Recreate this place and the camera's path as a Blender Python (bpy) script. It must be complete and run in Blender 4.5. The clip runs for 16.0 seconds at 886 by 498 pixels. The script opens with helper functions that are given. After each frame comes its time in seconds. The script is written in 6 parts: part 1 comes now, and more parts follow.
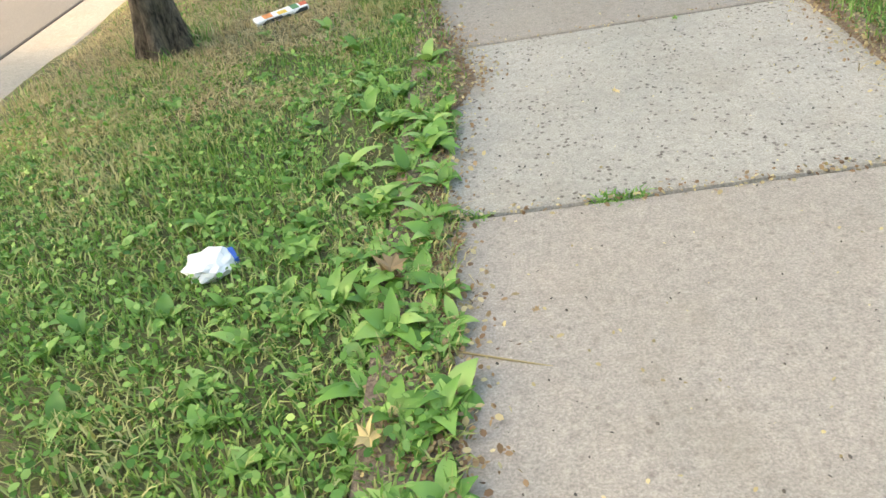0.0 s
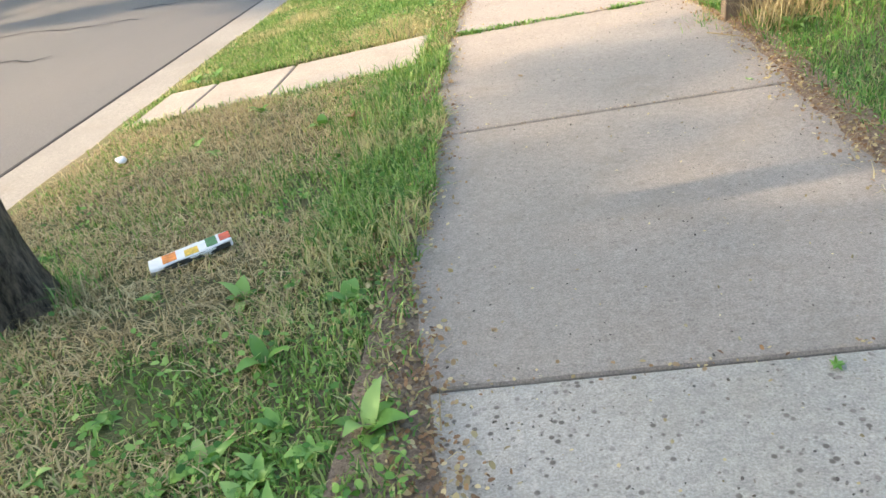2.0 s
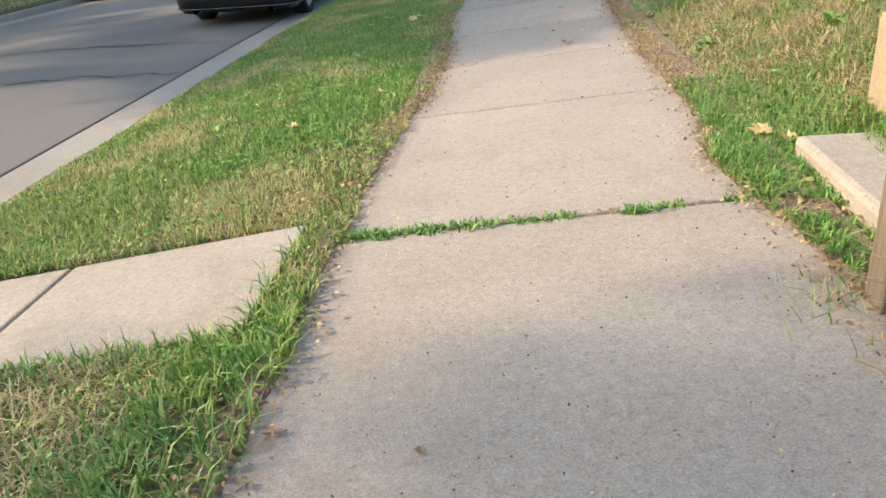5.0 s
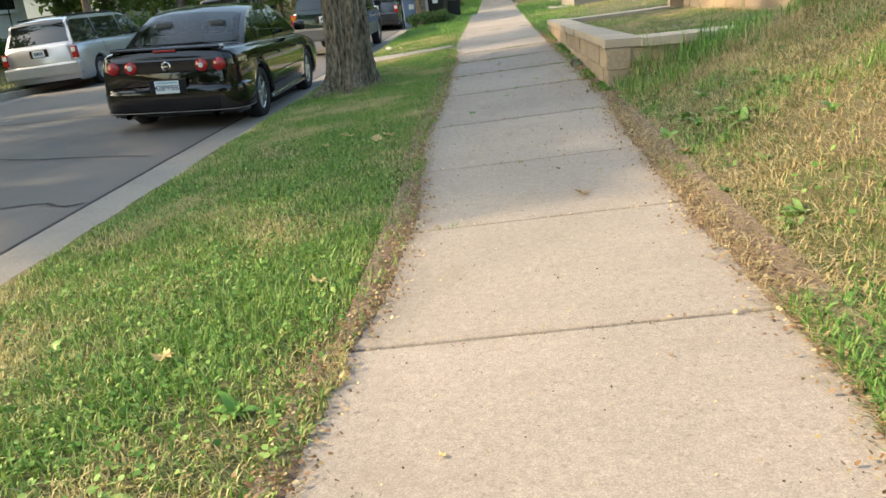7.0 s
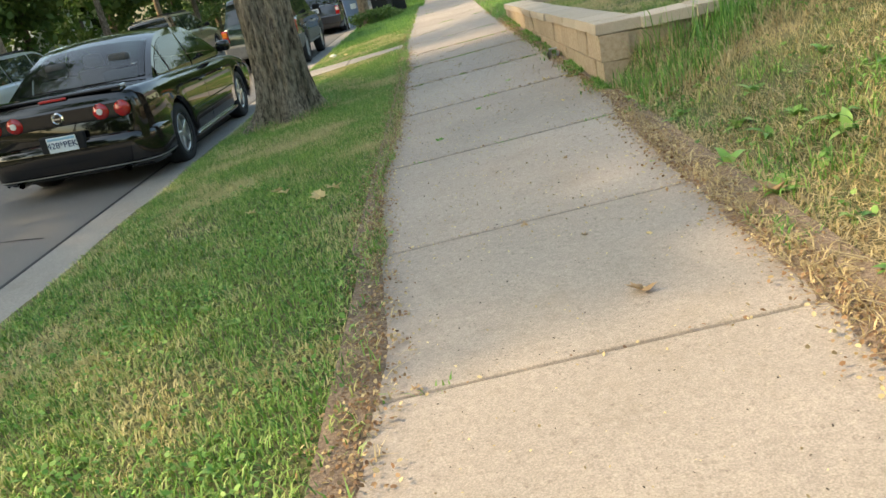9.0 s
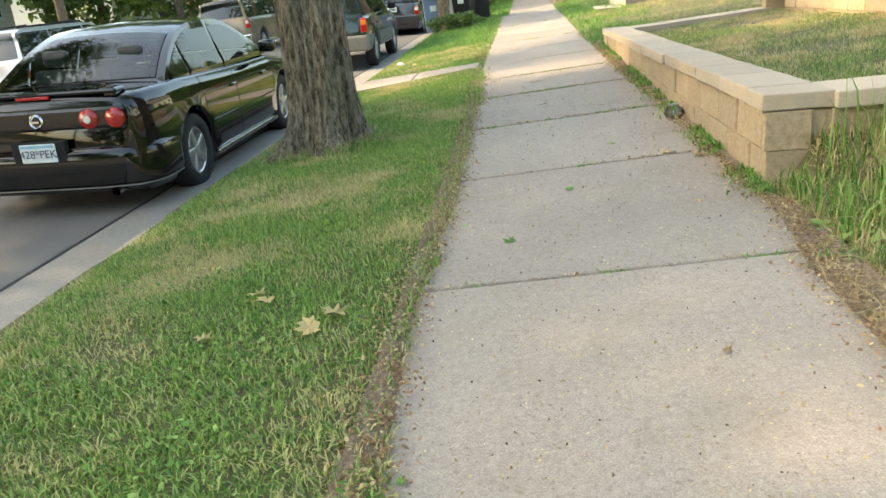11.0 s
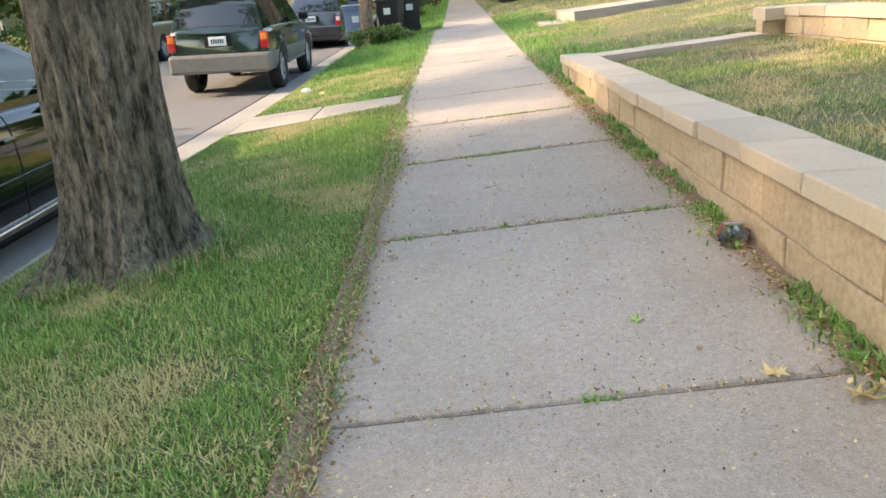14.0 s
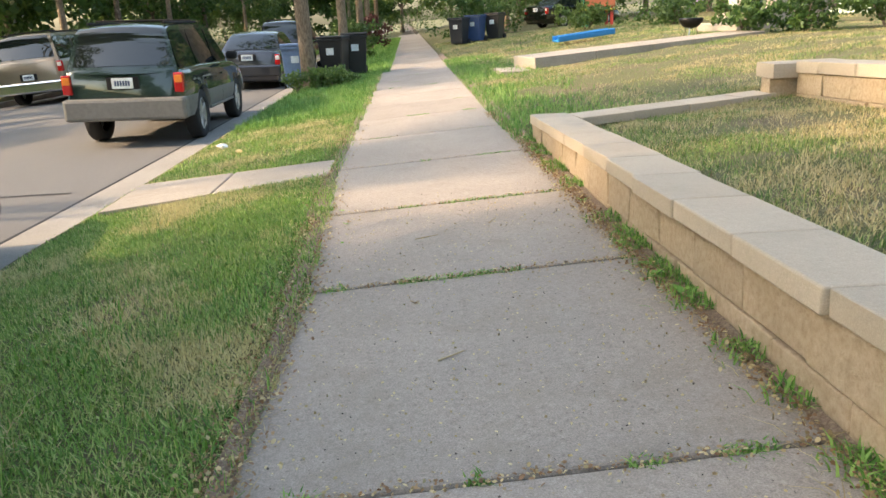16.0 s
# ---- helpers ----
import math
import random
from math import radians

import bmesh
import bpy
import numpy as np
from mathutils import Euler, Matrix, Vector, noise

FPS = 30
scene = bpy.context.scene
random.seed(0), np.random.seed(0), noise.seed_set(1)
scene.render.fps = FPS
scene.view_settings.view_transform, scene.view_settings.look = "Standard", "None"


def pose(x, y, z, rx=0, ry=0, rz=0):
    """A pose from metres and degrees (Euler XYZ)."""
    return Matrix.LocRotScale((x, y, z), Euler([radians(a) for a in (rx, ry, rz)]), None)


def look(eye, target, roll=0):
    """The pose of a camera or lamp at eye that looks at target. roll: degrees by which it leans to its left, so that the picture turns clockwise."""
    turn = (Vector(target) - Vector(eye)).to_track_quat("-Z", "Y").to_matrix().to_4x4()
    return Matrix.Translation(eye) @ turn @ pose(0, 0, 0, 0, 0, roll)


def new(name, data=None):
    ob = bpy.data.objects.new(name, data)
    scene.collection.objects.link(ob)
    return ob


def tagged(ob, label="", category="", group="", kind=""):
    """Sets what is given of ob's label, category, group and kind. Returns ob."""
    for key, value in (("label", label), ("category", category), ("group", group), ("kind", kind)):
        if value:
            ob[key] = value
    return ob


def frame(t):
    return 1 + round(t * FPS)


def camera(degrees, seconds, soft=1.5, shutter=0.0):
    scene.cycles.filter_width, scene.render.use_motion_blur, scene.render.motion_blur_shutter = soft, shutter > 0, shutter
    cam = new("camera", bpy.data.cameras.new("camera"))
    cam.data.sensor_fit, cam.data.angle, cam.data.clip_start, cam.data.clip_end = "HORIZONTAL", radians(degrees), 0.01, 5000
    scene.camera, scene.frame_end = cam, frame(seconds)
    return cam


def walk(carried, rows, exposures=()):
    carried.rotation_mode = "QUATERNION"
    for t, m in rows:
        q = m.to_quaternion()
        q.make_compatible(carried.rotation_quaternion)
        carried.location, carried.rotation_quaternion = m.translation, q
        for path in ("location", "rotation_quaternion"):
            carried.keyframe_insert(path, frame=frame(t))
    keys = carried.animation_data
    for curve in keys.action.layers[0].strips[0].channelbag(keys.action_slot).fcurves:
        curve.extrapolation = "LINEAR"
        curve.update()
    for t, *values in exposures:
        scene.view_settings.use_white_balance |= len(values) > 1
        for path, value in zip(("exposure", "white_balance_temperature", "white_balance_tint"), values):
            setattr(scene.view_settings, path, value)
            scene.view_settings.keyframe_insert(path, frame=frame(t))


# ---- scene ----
EXPO = 1.5
cam = camera(60.8, 16.0)
PATH = [
    (0, (0.221, 0.210, 1.125), (0.072, 1.860, 0.004), -7.21),
    (0.5, (0.208, 0.674, 1.128), (-0.050, 2.335, 0.045), -8.71),
    (1, (0.328, 1.104, 1.110), (0.122, 2.793, 0.060), -8.64),
    (1.5, (0.344, 1.558, 1.138), (0.008, 3.256, 0.137), -9.36),
    (2, (0.407, 1.961, 1.155), (0.142, 3.705, 0.214), -8.40),
    (2.5, (0.516, 2.394, 1.132), (0.272, 4.158, 0.221), -9.22),
    (3, (0.439, 2.878, 1.150), (0.072, 4.692, 0.391), -6.91),
    (3.5, (0.527, 3.289, 1.150), (0.266, 5.139, 0.436), -6.40),
    (4, (0.552, 3.693, 1.152), (0.251, 5.486, 0.319), -7.22),
    (4.5, (0.503, 4.121, 1.146), (0.158, 5.878, 0.255), -6.19),
    (5, (0.613, 4.575, 1.142), (0.382, 6.372, 0.295), -5.48),
    (5.2, (0.612, 4.745, 1.188), (0.397, 6.566, 0.389), -4.52),
    (7.3, (0.512, 6.630, 1.200), (0.373, 8.510, 0.532), -5.30),
    (7.5, (0.517, 6.768, 1.186), (0.433, 8.648, 0.510), -5.59),
    (8, (0.494, 7.208, 1.210), (0.376, 9.078, 0.509), -7.38),
    (8.5, (0.386, 7.684, 1.206), (0.224, 9.541, 0.481), -9.97),
    (9, (0.451, 8.067, 1.194), (0.344, 9.938, 0.496), -11.68),
    (9.2, (0.457, 8.240, 1.210), (0.340, 10.121, 0.541), -10.70),
    (11.3, (0.408, 10.235, 1.244), (0.165, 12.103, 0.572), -5.63),
    (11.5, (0.444, 10.404, 1.221), (0.256, 12.283, 0.563), -5.22),
    (12, (0.503, 10.841, 1.252), (0.404, 12.728, 0.596), -3.90),
    (12.5, (0.487, 11.327, 1.240), (0.418, 13.221, 0.603), -2.51),
    (13, (0.540, 11.794, 1.229), (0.474, 13.690, 0.596), -4.02),
    (13.5, (0.430, 12.346, 1.200), (0.266, 14.224, 0.531), -4.81),
    (14, (0.395, 12.792, 1.223), (0.321, 14.676, 0.555), -4.29),
    (14.5, (0.432, 13.249, 1.216), (0.383, 15.126, 0.527), -4.98),
    (15, (0.391, 13.759, 1.208), (0.425, 15.626, 0.493), -4.45),
    (15.5, (0.456, 14.206, 1.207), (0.542, 16.106, 0.587), -3.82),
    (16, (0.452, 14.680, 1.220), (0.515, 16.592, 0.636), -2.64),
]
EXPOSURES = [(t, EXPO + e, k, tint) for t, e, k, tint in ((0.0, 0.80, 7900, 5), (1.0, 0.68, 7500, 5), (2.0, 0.42, 6700, 6), (3.5, 0.04, 6400, 8), (5.0, 0.0, 6400, 6), (7.5, 0.04, 7100, 2), (9.0, 0.10, 7300, 1), (11.5, 0.62, 7600, 2), (12.5, 0.58, 7500, 2), (14.0, 0.52, 7000, 9), (16.0, 0.34, 7200, 8))]
walk(cam, [(t, look(eye, target, roll)) for t, eye, target, roll in PATH], EXPOSURES)
# ---- light ----
SUN_EL, SUN_AZ = radians(33), radians(186)
world = bpy.data.worlds.new("sky")
scene.world = world
world.use_nodes = True
wn = world.node_tree
sky = wn.nodes.new("ShaderNodeTexSky")
sky.sky_type, sky.sun_disc = "NISHITA", False
sky.sun_elevation, sky.sun_rotation = SUN_EL, radians(90) - SUN_AZ
sky.dust_density, sky.air_density = 3.0, 1.2
wn.links.new(sky.outputs[0], wn.nodes["Background"].inputs[0])
wn.nodes["Background"].inputs[1].default_value = 0.15
sun = new("sun", bpy.data.lights.new("sun", "SUN"))
sun.data.energy, sun.data.angle, sun.data.color = 1.95, radians(1.2), (1.0, 0.74, 0.50)
SUN_DIR = Vector((math.cos(SUN_AZ) * math.cos(SUN_EL), math.sin(SUN_AZ) * math.cos(SUN_EL), math.sin(SUN_EL)))
sun.matrix_world = look(SUN_DIR * 60, (0, 0, 0))


# ---- materials ----
def material(name, build, rough=0.8, metal=0.0):
    m = bpy.data.materials.new(name)
    m.use_nodes = True
    nt = m.node_tree
    bsdf = nt.nodes["Principled BSDF"]
    bsdf.inputs["Roughness"].default_value, bsdf.inputs["Metallic"].default_value = rough, metal
    build(nt, bsdf)
    return m


def nod(nt, kind, **sockets):
    n = nt.nodes.new(kind)
    for k, v in sockets.items():
        n.inputs[k.replace("_", " ")].default_value = v
    return n


def place(nt):
    return nt.nodes.new("ShaderNodeNewGeometry").outputs["Position"]


def noise_of(nt, scale, detail=4.0, rough=0.55, vec=None, stretch=None):
    n = nod(nt, "ShaderNodeTexNoise", Scale=scale, Detail=detail, Roughness=rough)
    v = vec or place(nt)
    if stretch:
        mp = nod(nt, "ShaderNodeMapping", Scale=stretch)
        nt.links.new(v, mp.inputs["Vector"])
        v = mp.outputs[0]
    nt.links.new(v, n.inputs["Vector"])
    return n.outputs["Fac"]


def ramp(nt, fac, stops):
    r = nt.nodes.new("ShaderNodeValToRGB")
    e = r.color_ramp.elements
    while len(e) < len(stops):
        e.new(0.5)
    for el, (p, c) in zip(e, stops):
        el.position, el.color = p, (c if len(c) == 4 else (*c, 1)) if not isinstance(c, (int, float)) else (c, c, c, 1)
    nt.links.new(fac, r.inputs[0])
    return r.outputs[0]


def mix(nt, fac, a, b, blend="MIX"):
    n = nt.nodes.new("ShaderNodeMix")
    n.data_type, n.blend_type = "RGBA", blend
    for sock, v in ((n.inputs[0], fac), (n.inputs[6], a), (n.inputs[7], b)):
        if isinstance(v, (int, float)):
            sock.default_value = v
        elif isinstance(v, tuple):
            sock.default_value = (*v, 1)
        else:
            nt.links.new(v, sock)
    return n.outputs[2]


def bump(nt, bsdf, fac, strength, distance):
    b = nod(nt, "ShaderNodeBump", Strength=strength, Distance=distance)
    nt.links.new(fac, b.inputs["Height"])
    nt.links.new(b.outputs[0], bsdf.inputs["Normal"])


def concrete(name, base, spread=0.12, pits=0.35, stain=(0.26, 0.22, 0.17), speckle=0.40):
    def build(nt, b):
        big = ramp(nt, noise_of(nt, 0.9, 5, 0.6), [(0.3, tuple(c * (1 - spread) for c in base)), (0.7, tuple(c * (1 + spread * 0.6) for c in base))])
        grain = noise_of(nt, 170, 3, 0.7)
        c = mix(nt, speckle, big, ramp(nt, grain, [(0.30, 0.12), (0.5, 0.5), (0.70, 0.9)]), "OVERLAY")
        c = mix(nt, speckle * 0.5, c, ramp(nt, noise_of(nt, 38, 4, 0.7), [(0.32, 0.2), (0.5, 0.5), (0.68, 0.8)]), "OVERLAY")
        blot = ramp(nt, noise_of(nt, 2.7, 6, 0.7), [(0.52, 0.0), (0.78, 0.55)])
        c = mix(nt, blot, c, stain)
        vo = nod(nt, "ShaderNodeTexVoronoi", Scale=34.0)
        nt.links.new(place(nt), vo.inputs["Vector"])
        pit = ramp(nt, vo.outputs["Distance"], [(0.16, 1.0), (0.27, 0.0)])
        sel = ramp(nt, noise_of(nt, 6, 3), [(0.42, 0.0), (0.56, pits)])
        pm = mix(nt, 1.0, pit, sel, "MULTIPLY")
        c = mix(nt, pm, c, (0.15, 0.13, 0.11))
        info = nt.nodes.new("ShaderNodeObjectInfo")
        c = mix(nt, 1.0, c, ramp(nt, info.outputs["Random"], [(0, 0.86), (1, 1.0)]), "MULTIPLY")
        nt.links.new(c, b.inputs["Base Color"])
        bump(nt, b, mix(nt, 0.3, grain, noise_of(nt, 25, 5), "MIX"), 0.35, 0.006)
    return material(name, build, 0.92)


CONCRETE = concrete("sidewalk_concrete", (0.365, 0.322, 0.28))
ROUGH_CONCRETE = concrete("pitted_concrete", (0.40, 0.375, 0.33), 0.16, 1.0)
PALE_CONCRETE = concrete("pale_concrete", (0.39, 0.35, 0.30), 0.14, 0.25)
GUTTER = concrete("gutter_concrete", (0.33, 0.31, 0.28), 0.15, 0.2)


def block_build(nt, b):
    split = noise_of(nt, 34, 6, 0.7)
    c = ramp(nt, split, [(0.25, (0.33, 0.245, 0.155)), (0.5, (0.47, 0.37, 0.255)), (0.75, (0.56, 0.46, 0.335))])
    c = mix(nt, ramp(nt, noise_of(nt, 2.2, 4), [(0.45, 0.0), (0.75, 0.45)]), c, (0.36, 0.27, 0.17))
    info = nt.nodes.new("ShaderNodeObjectInfo")
    c = mix(nt, 1.0, c, ramp(nt, info.outputs["Random"], [(0, 0.84), (1, 1.0)]), "MULTIPLY")
    nt.links.new(c, b.inputs["Base Color"])
    bump(nt, b, split, 0.7, 0.02)


BLOCK = material("tan_split_face_block", block_build, 0.95)
CAP = concrete("tan_cap_stone", (0.52, 0.44, 0.34), 0.10, 0.1, (0.42, 0.35, 0.26), 0.16)


def asphalt_build(nt, b):
    g = noise_of(nt, 130, 3, 0.75)
    c = ramp(nt, g, [(0.3, (0.10, 0.097, 0.094)), (0.55, (0.17, 0.165, 0.16)), (0.75, (0.27, 0.26, 0.25))])
    c = mix(nt, ramp(nt, noise_of(nt, 0.5, 5, 0.6, stretch=(1.6, 0.35, 1)), [(0.4, 0.0), (0.7, 0.5)]), c, (0.20, 0.185, 0.17))
    nt.links.new(c, b.inputs["Base Color"])
    bump(nt, b, g, 0.5, 0.008)


ASPHALT = material("worn_asphalt", asphalt_build, 0.85)


def soil_build(nt, b):
    g = noise_of(nt, 60, 5, 0.7)
    soil = ramp(nt, g, [(0.3, (0.09, 0.062, 0.042)), (0.55, (0.21, 0.155, 0.11)), (0.75, (0.36, 0.29, 0.21))])
    # Thatch tones are darkened to carry the shade between grass blades.
    thatch = ramp(nt, noise_of(nt, 90, 4, 0.8, stretch=(1, 3, 1)), [(0.3, (0.05, 0.06, 0.02)), (0.55, (0.13, 0.14, 0.05)), (0.75, (0.36, 0.32, 0.17))])
    c = mix(nt, ramp(nt, noise_of(nt, 1.6, 5, 0.6), [(0.32, 0.35), (0.52, 0.95)]), soil, thatch)
    nt.links.new(c, b.inputs["Base Color"])
    bump(nt, b, g, 0.8, 0.02)


SOIL = material("soil_and_shaded_thatch", soil_build, 0.95)


def debris_build(nt, b):
    g = noise_of(nt, 75, 5, 0.75)
    c = ramp(nt, g, [(0.30, (0.11, 0.08, 0.06)), (0.45, (0.26, 0.19, 0.14)), (0.6, (0.40, 0.31, 0.225)), (0.75, (0.56, 0.46, 0.33))])
    c = mix(nt, ramp(nt, noise_of(nt, 7, 4), [(0.45, 0.0), (0.65, 0.5)]), c, (0.24, 0.175, 0.13))
    nt.links.new(c, b.inputs["Base Color"])
    bump(nt, b, g, 1.0, 0.02)


EDGE_SOIL = material("brown_edge_soil", debris_build, 0.95)


def leafy(name, dark, mid, light, dry=None, dry_amount=0.0, dry_scale=1.1, trans=0.25, gloss=0.55, per_object=False):
    def build(nt, b):
        g = nt.nodes.new("ShaderNodeNewGeometry")
        pick = nt.nodes.new("ShaderNodeObjectInfo").outputs["Random"] if per_object else g.outputs["Random Per Island"]
        c = ramp(nt, pick, [(0.0, dark), (0.5, mid), (1.0, light)])
        if dry:
            n = noise_of(nt, dry_scale, 4, 0.65)
            lim = 0.68 - 0.3 * dry_amount
            n = mix(nt, 0.14, n, g.outputs["Random Per Island"])
            c = mix(nt, ramp(nt, n, [(lim - 0.05, 0.0), (lim + 0.07, 0.9)]), c, dry)
        nt.links.new(c, b.inputs["Base Color"])
        t = nod(nt, "ShaderNodeBsdfTranslucent")
        nt.links.new(c, t.inputs["Color"])
        ms = nod(nt, "ShaderNodeMixShader", Fac=trans)
        nt.links.new(b.outputs[0], ms.inputs[1])
        nt.links.new(t.outputs[0], ms.inputs[2])
        nt.links.new(ms.outputs[0], nt.nodes["Material Output"].inputs["Surface"])
    return material(name, build, gloss)


GRASS = leafy("lawn_grass", (0.07, 0.18, 0.025), (0.20, 0.36, 0.065), (0.40, 0.50, 0.16), (0.60, 0.52, 0.26), 0.48, 0.9)
BANK_GRASS = leafy("bank_grass", (0.07, 0.16, 0.03), (0.19, 0.31, 0.075), (0.42, 0.46, 0.18), (0.60, 0.49, 0.27), 0.62)
LUSH = leafy("lush_grass", (0.06, 0.17, 0.025), (0.15, 0.33, 0.055), (0.34, 0.52, 0.14))
WEED = leafy("broad_weed_leaf", (0.10, 0.24, 0.04), (0.20, 0.40, 0.075), (0.36, 0.54, 0.16), per_object=True, gloss=0.42)
STRAW = leafy("dry_straw", (0.27, 0.20, 0.10), (0.50, 0.40, 0.20), (0.66, 0.56, 0.32))
LEAF = leafy("tree_leaf", (0.035, 0.085, 0.02), (0.06, 0.13, 0.03), (0.11, 0.19, 0.045), trans=0.35)
LIGHT_LEAF = leafy("light_tree_leaf", (0.07, 0.13, 0.03), (0.11, 0.19, 0.045), (0.18, 0.26, 0.07), trans=0.35)
DEAD_LEAF = leafy("yellowed_leaf", (0.50, 0.34, 0.12), (0.62, 0.47, 0.2), (0.66, 0.53, 0.27))
BROWN_LEAF = leafy("brown_dead_leaf", (0.20, 0.11, 0.055), (0.30, 0.18, 0.09), (0.40, 0.28, 0.15))


def bark_build(light, dark):
    def build(nt, b):
        ridge = noise_of(nt, 30, 8, 0.78, stretch=(1, 1, 0.28))
        c = ramp(nt, ridge, [(0.40, dark), (0.5, tuple((a + d) / 2 for a, d in zip(light, dark))), (0.60, light)])
        c = mix(nt, ramp(nt, noise_of(nt, 3, 4), [(0.5, 0.0), (0.8, 0.4)]), c, (0.13, 0.14, 0.075))
        nt.links.new(c, b.inputs["Base Color"])
        bump(nt, b, ridge, 1.0, 0.09)
    return build


BARK = material("furrowed_bark", bark_build((0.56, 0.48, 0.36), (0.08, 0.062, 0.044)), 0.95)
DARK_BARK = material("dark_bark", bark_build((0.35, 0.28, 0.22), (0.05, 0.038, 0.03)), 0.95)
PALE_BARK = material("pale_bark", bark_build((0.40, 0.31, 0.22), (0.17, 0.125, 0.085)), 0.9)


def plain(name, color, rough=0.5, metal=0.0, spread=0.12, scale=18, coat=0.0):
    def build(nt, b):
        c = ramp(nt, noise_of(nt, scale, 4), [(0.3, tuple(v * (1 - spread) for v in color)), (0.7, tuple(min(1, v * (1 + spread)) for v in color))])
        nt.links.new(c, b.inputs["Base Color"])
        b.inputs["Coat Weight"].default_value = coat
        b.inputs["Coat Roughness"].default_value = 0.03
    return material(name, build, rough, metal)


def wood_build(nt, b):
    g = noise_of(nt, 45, 5, 0.65, stretch=(1, 1, 0.05))
    c = ramp(nt, g, [(0.3, (0.10, 0.078, 0.058)), (0.55, (0.22, 0.175, 0.13)), (0.75, (0.32, 0.265, 0.20))])
    nt.links.new(c, b.inputs["Base Color"])
    bump(nt, b, g, 0.5, 0.005)


JOINT_SOIL = plain("dark_joint_soil", (0.06, 0.045, 0.032), 0.95, 0, 0.5, 60)
WOOD = material("weathered_wood", wood_build, 0.85)
RUBBER = plain("tyre_rubber", (0.022, 0.022, 0.023), 0.85)
DARK = plain("dark_underside", (0.012, 0.012, 0.013), 0.9)
ALLOY = plain("alloy_wheel", (0.62, 0.62, 0.62), 0.35, 0.9)
CHROME = plain("chrome", (0.8, 0.8, 0.8), 0.12, 1.0, 0.02)
BLACK_PAINT = plain("black_car_paint", (0.003, 0.003, 0.0035), 0.07, 0.0, 0.1, 3, 0.6)
SILVER_PAINT = plain("silver_car_paint", (0.50, 0.52, 0.55), 0.28, 0.65, 0.05, 3, 0.8)
GREEN_PAINT = plain("dark_green_car_paint", (0.016, 0.034, 0.03), 0.18, 0.2, 0.1, 3, 1.0)
TAN_PAINT = plain("tan_car_paint", (0.30, 0.245, 0.18), 0.28, 0.5, 0.08, 3, 0.8)
GREY_PAINT = plain("dark_grey_car_paint", (0.05, 0.055, 0.065), 0.2, 0.4, 0.08, 3, 1.0)
CLADDING = plain("grey_plastic_cladding", (0.16, 0.16, 0.155), 0.55)
RED_LENS = plain("red_tail_lens", (0.42, 0.012, 0.012), 0.15, 0.0, 0.2, 40, 1.0)
AMBER_LENS = plain("amber_lens", (0.75, 0.22, 0.03), 0.2, 0.0, 0.1, 40, 1.0)
PALE_LENS = plain("pale_lens", (0.75, 0.72, 0.68), 0.2, 0.0, 0.05, 40, 1.0)
PLATE_WHITE = plain("plate_white", (0.72, 0.78, 0.80), 0.4)
PLATE_BLUE = plain("plate_ink", (0.03, 0.06, 0.14), 0.5)


def glass_build(nt, b):
    b.inputs["Base Color"].default_value = (0.012, 0.016, 0.016, 1)
    b.inputs["Specular IOR Level"].default_value = 1.0


TAR = plain("tar_seal", (0.02, 0.02, 0.02), 0.7)


def clear_glass_build(nt, b):
    clear = nod(nt, "ShaderNodeBsdfTransparent", Color=(0.66, 0.76, 0.70, 1))
    gloss = nod(nt, "ShaderNodeBsdfGlossy", Roughness=0.02)
    fres = nod(nt, "ShaderNodeFresnel", IOR=1.75)
    ms = nt.nodes.new("ShaderNodeMixShader")
    nt.links.new(fres.outputs[0], ms.inputs[0])
    nt.links.new(clear.outputs[0], ms.inputs[1])
    nt.links.new(gloss.outputs[0], ms.inputs[2])
    nt.links.new(ms.outputs[0], nt.nodes["Material Output"].inputs["Surface"])


CLEAR_GLASS = material("clear_car_glass", clear_glass_build, 0.02)
SEAT_CLOTH = plain("grey_seat_cloth", (0.09, 0.09, 0.088), 0.9)
CAR_GLASS = material("tinted_car_glass", glass_build, 0.03)


# ---- mesh helpers ----
def mesh_ob(name, bm, mat, smooth=False):
    me = bpy.data.meshes.new(name)
    bm.normal_update()
    bm.to_mesh(me)
    bm.free()
    for m in mat if isinstance(mat, (list, tuple)) else [mat]:
        me.materials.append(m)
    if smooth:
        me.polygons.foreach_set("use_smooth", [True] * len(me.polygons))
    return new(name, me)


def part(name, bm, mat, parent, label="", smooth=False):
    ob = mesh_ob(name, bm, mat, smooth)
    ob.parent = parent
    return tagged(ob, label)


def base(name, m, label, category, group="", kind=""):
    e = new(name)
    e.matrix_world = m
    return tagged(e, label, category, group, kind)


def raw(name, verts, faces, mat, parent=None, smooth=False):
    me = bpy.data.meshes.new(name)
    me.from_pydata(verts, [], faces)
    me.update()
    me.materials.append(mat)
    if smooth:
        me.polygons.foreach_set("use_smooth", [True] * len(me.polygons))
    ob = new(name, me)
    ob.parent = parent
    return ob


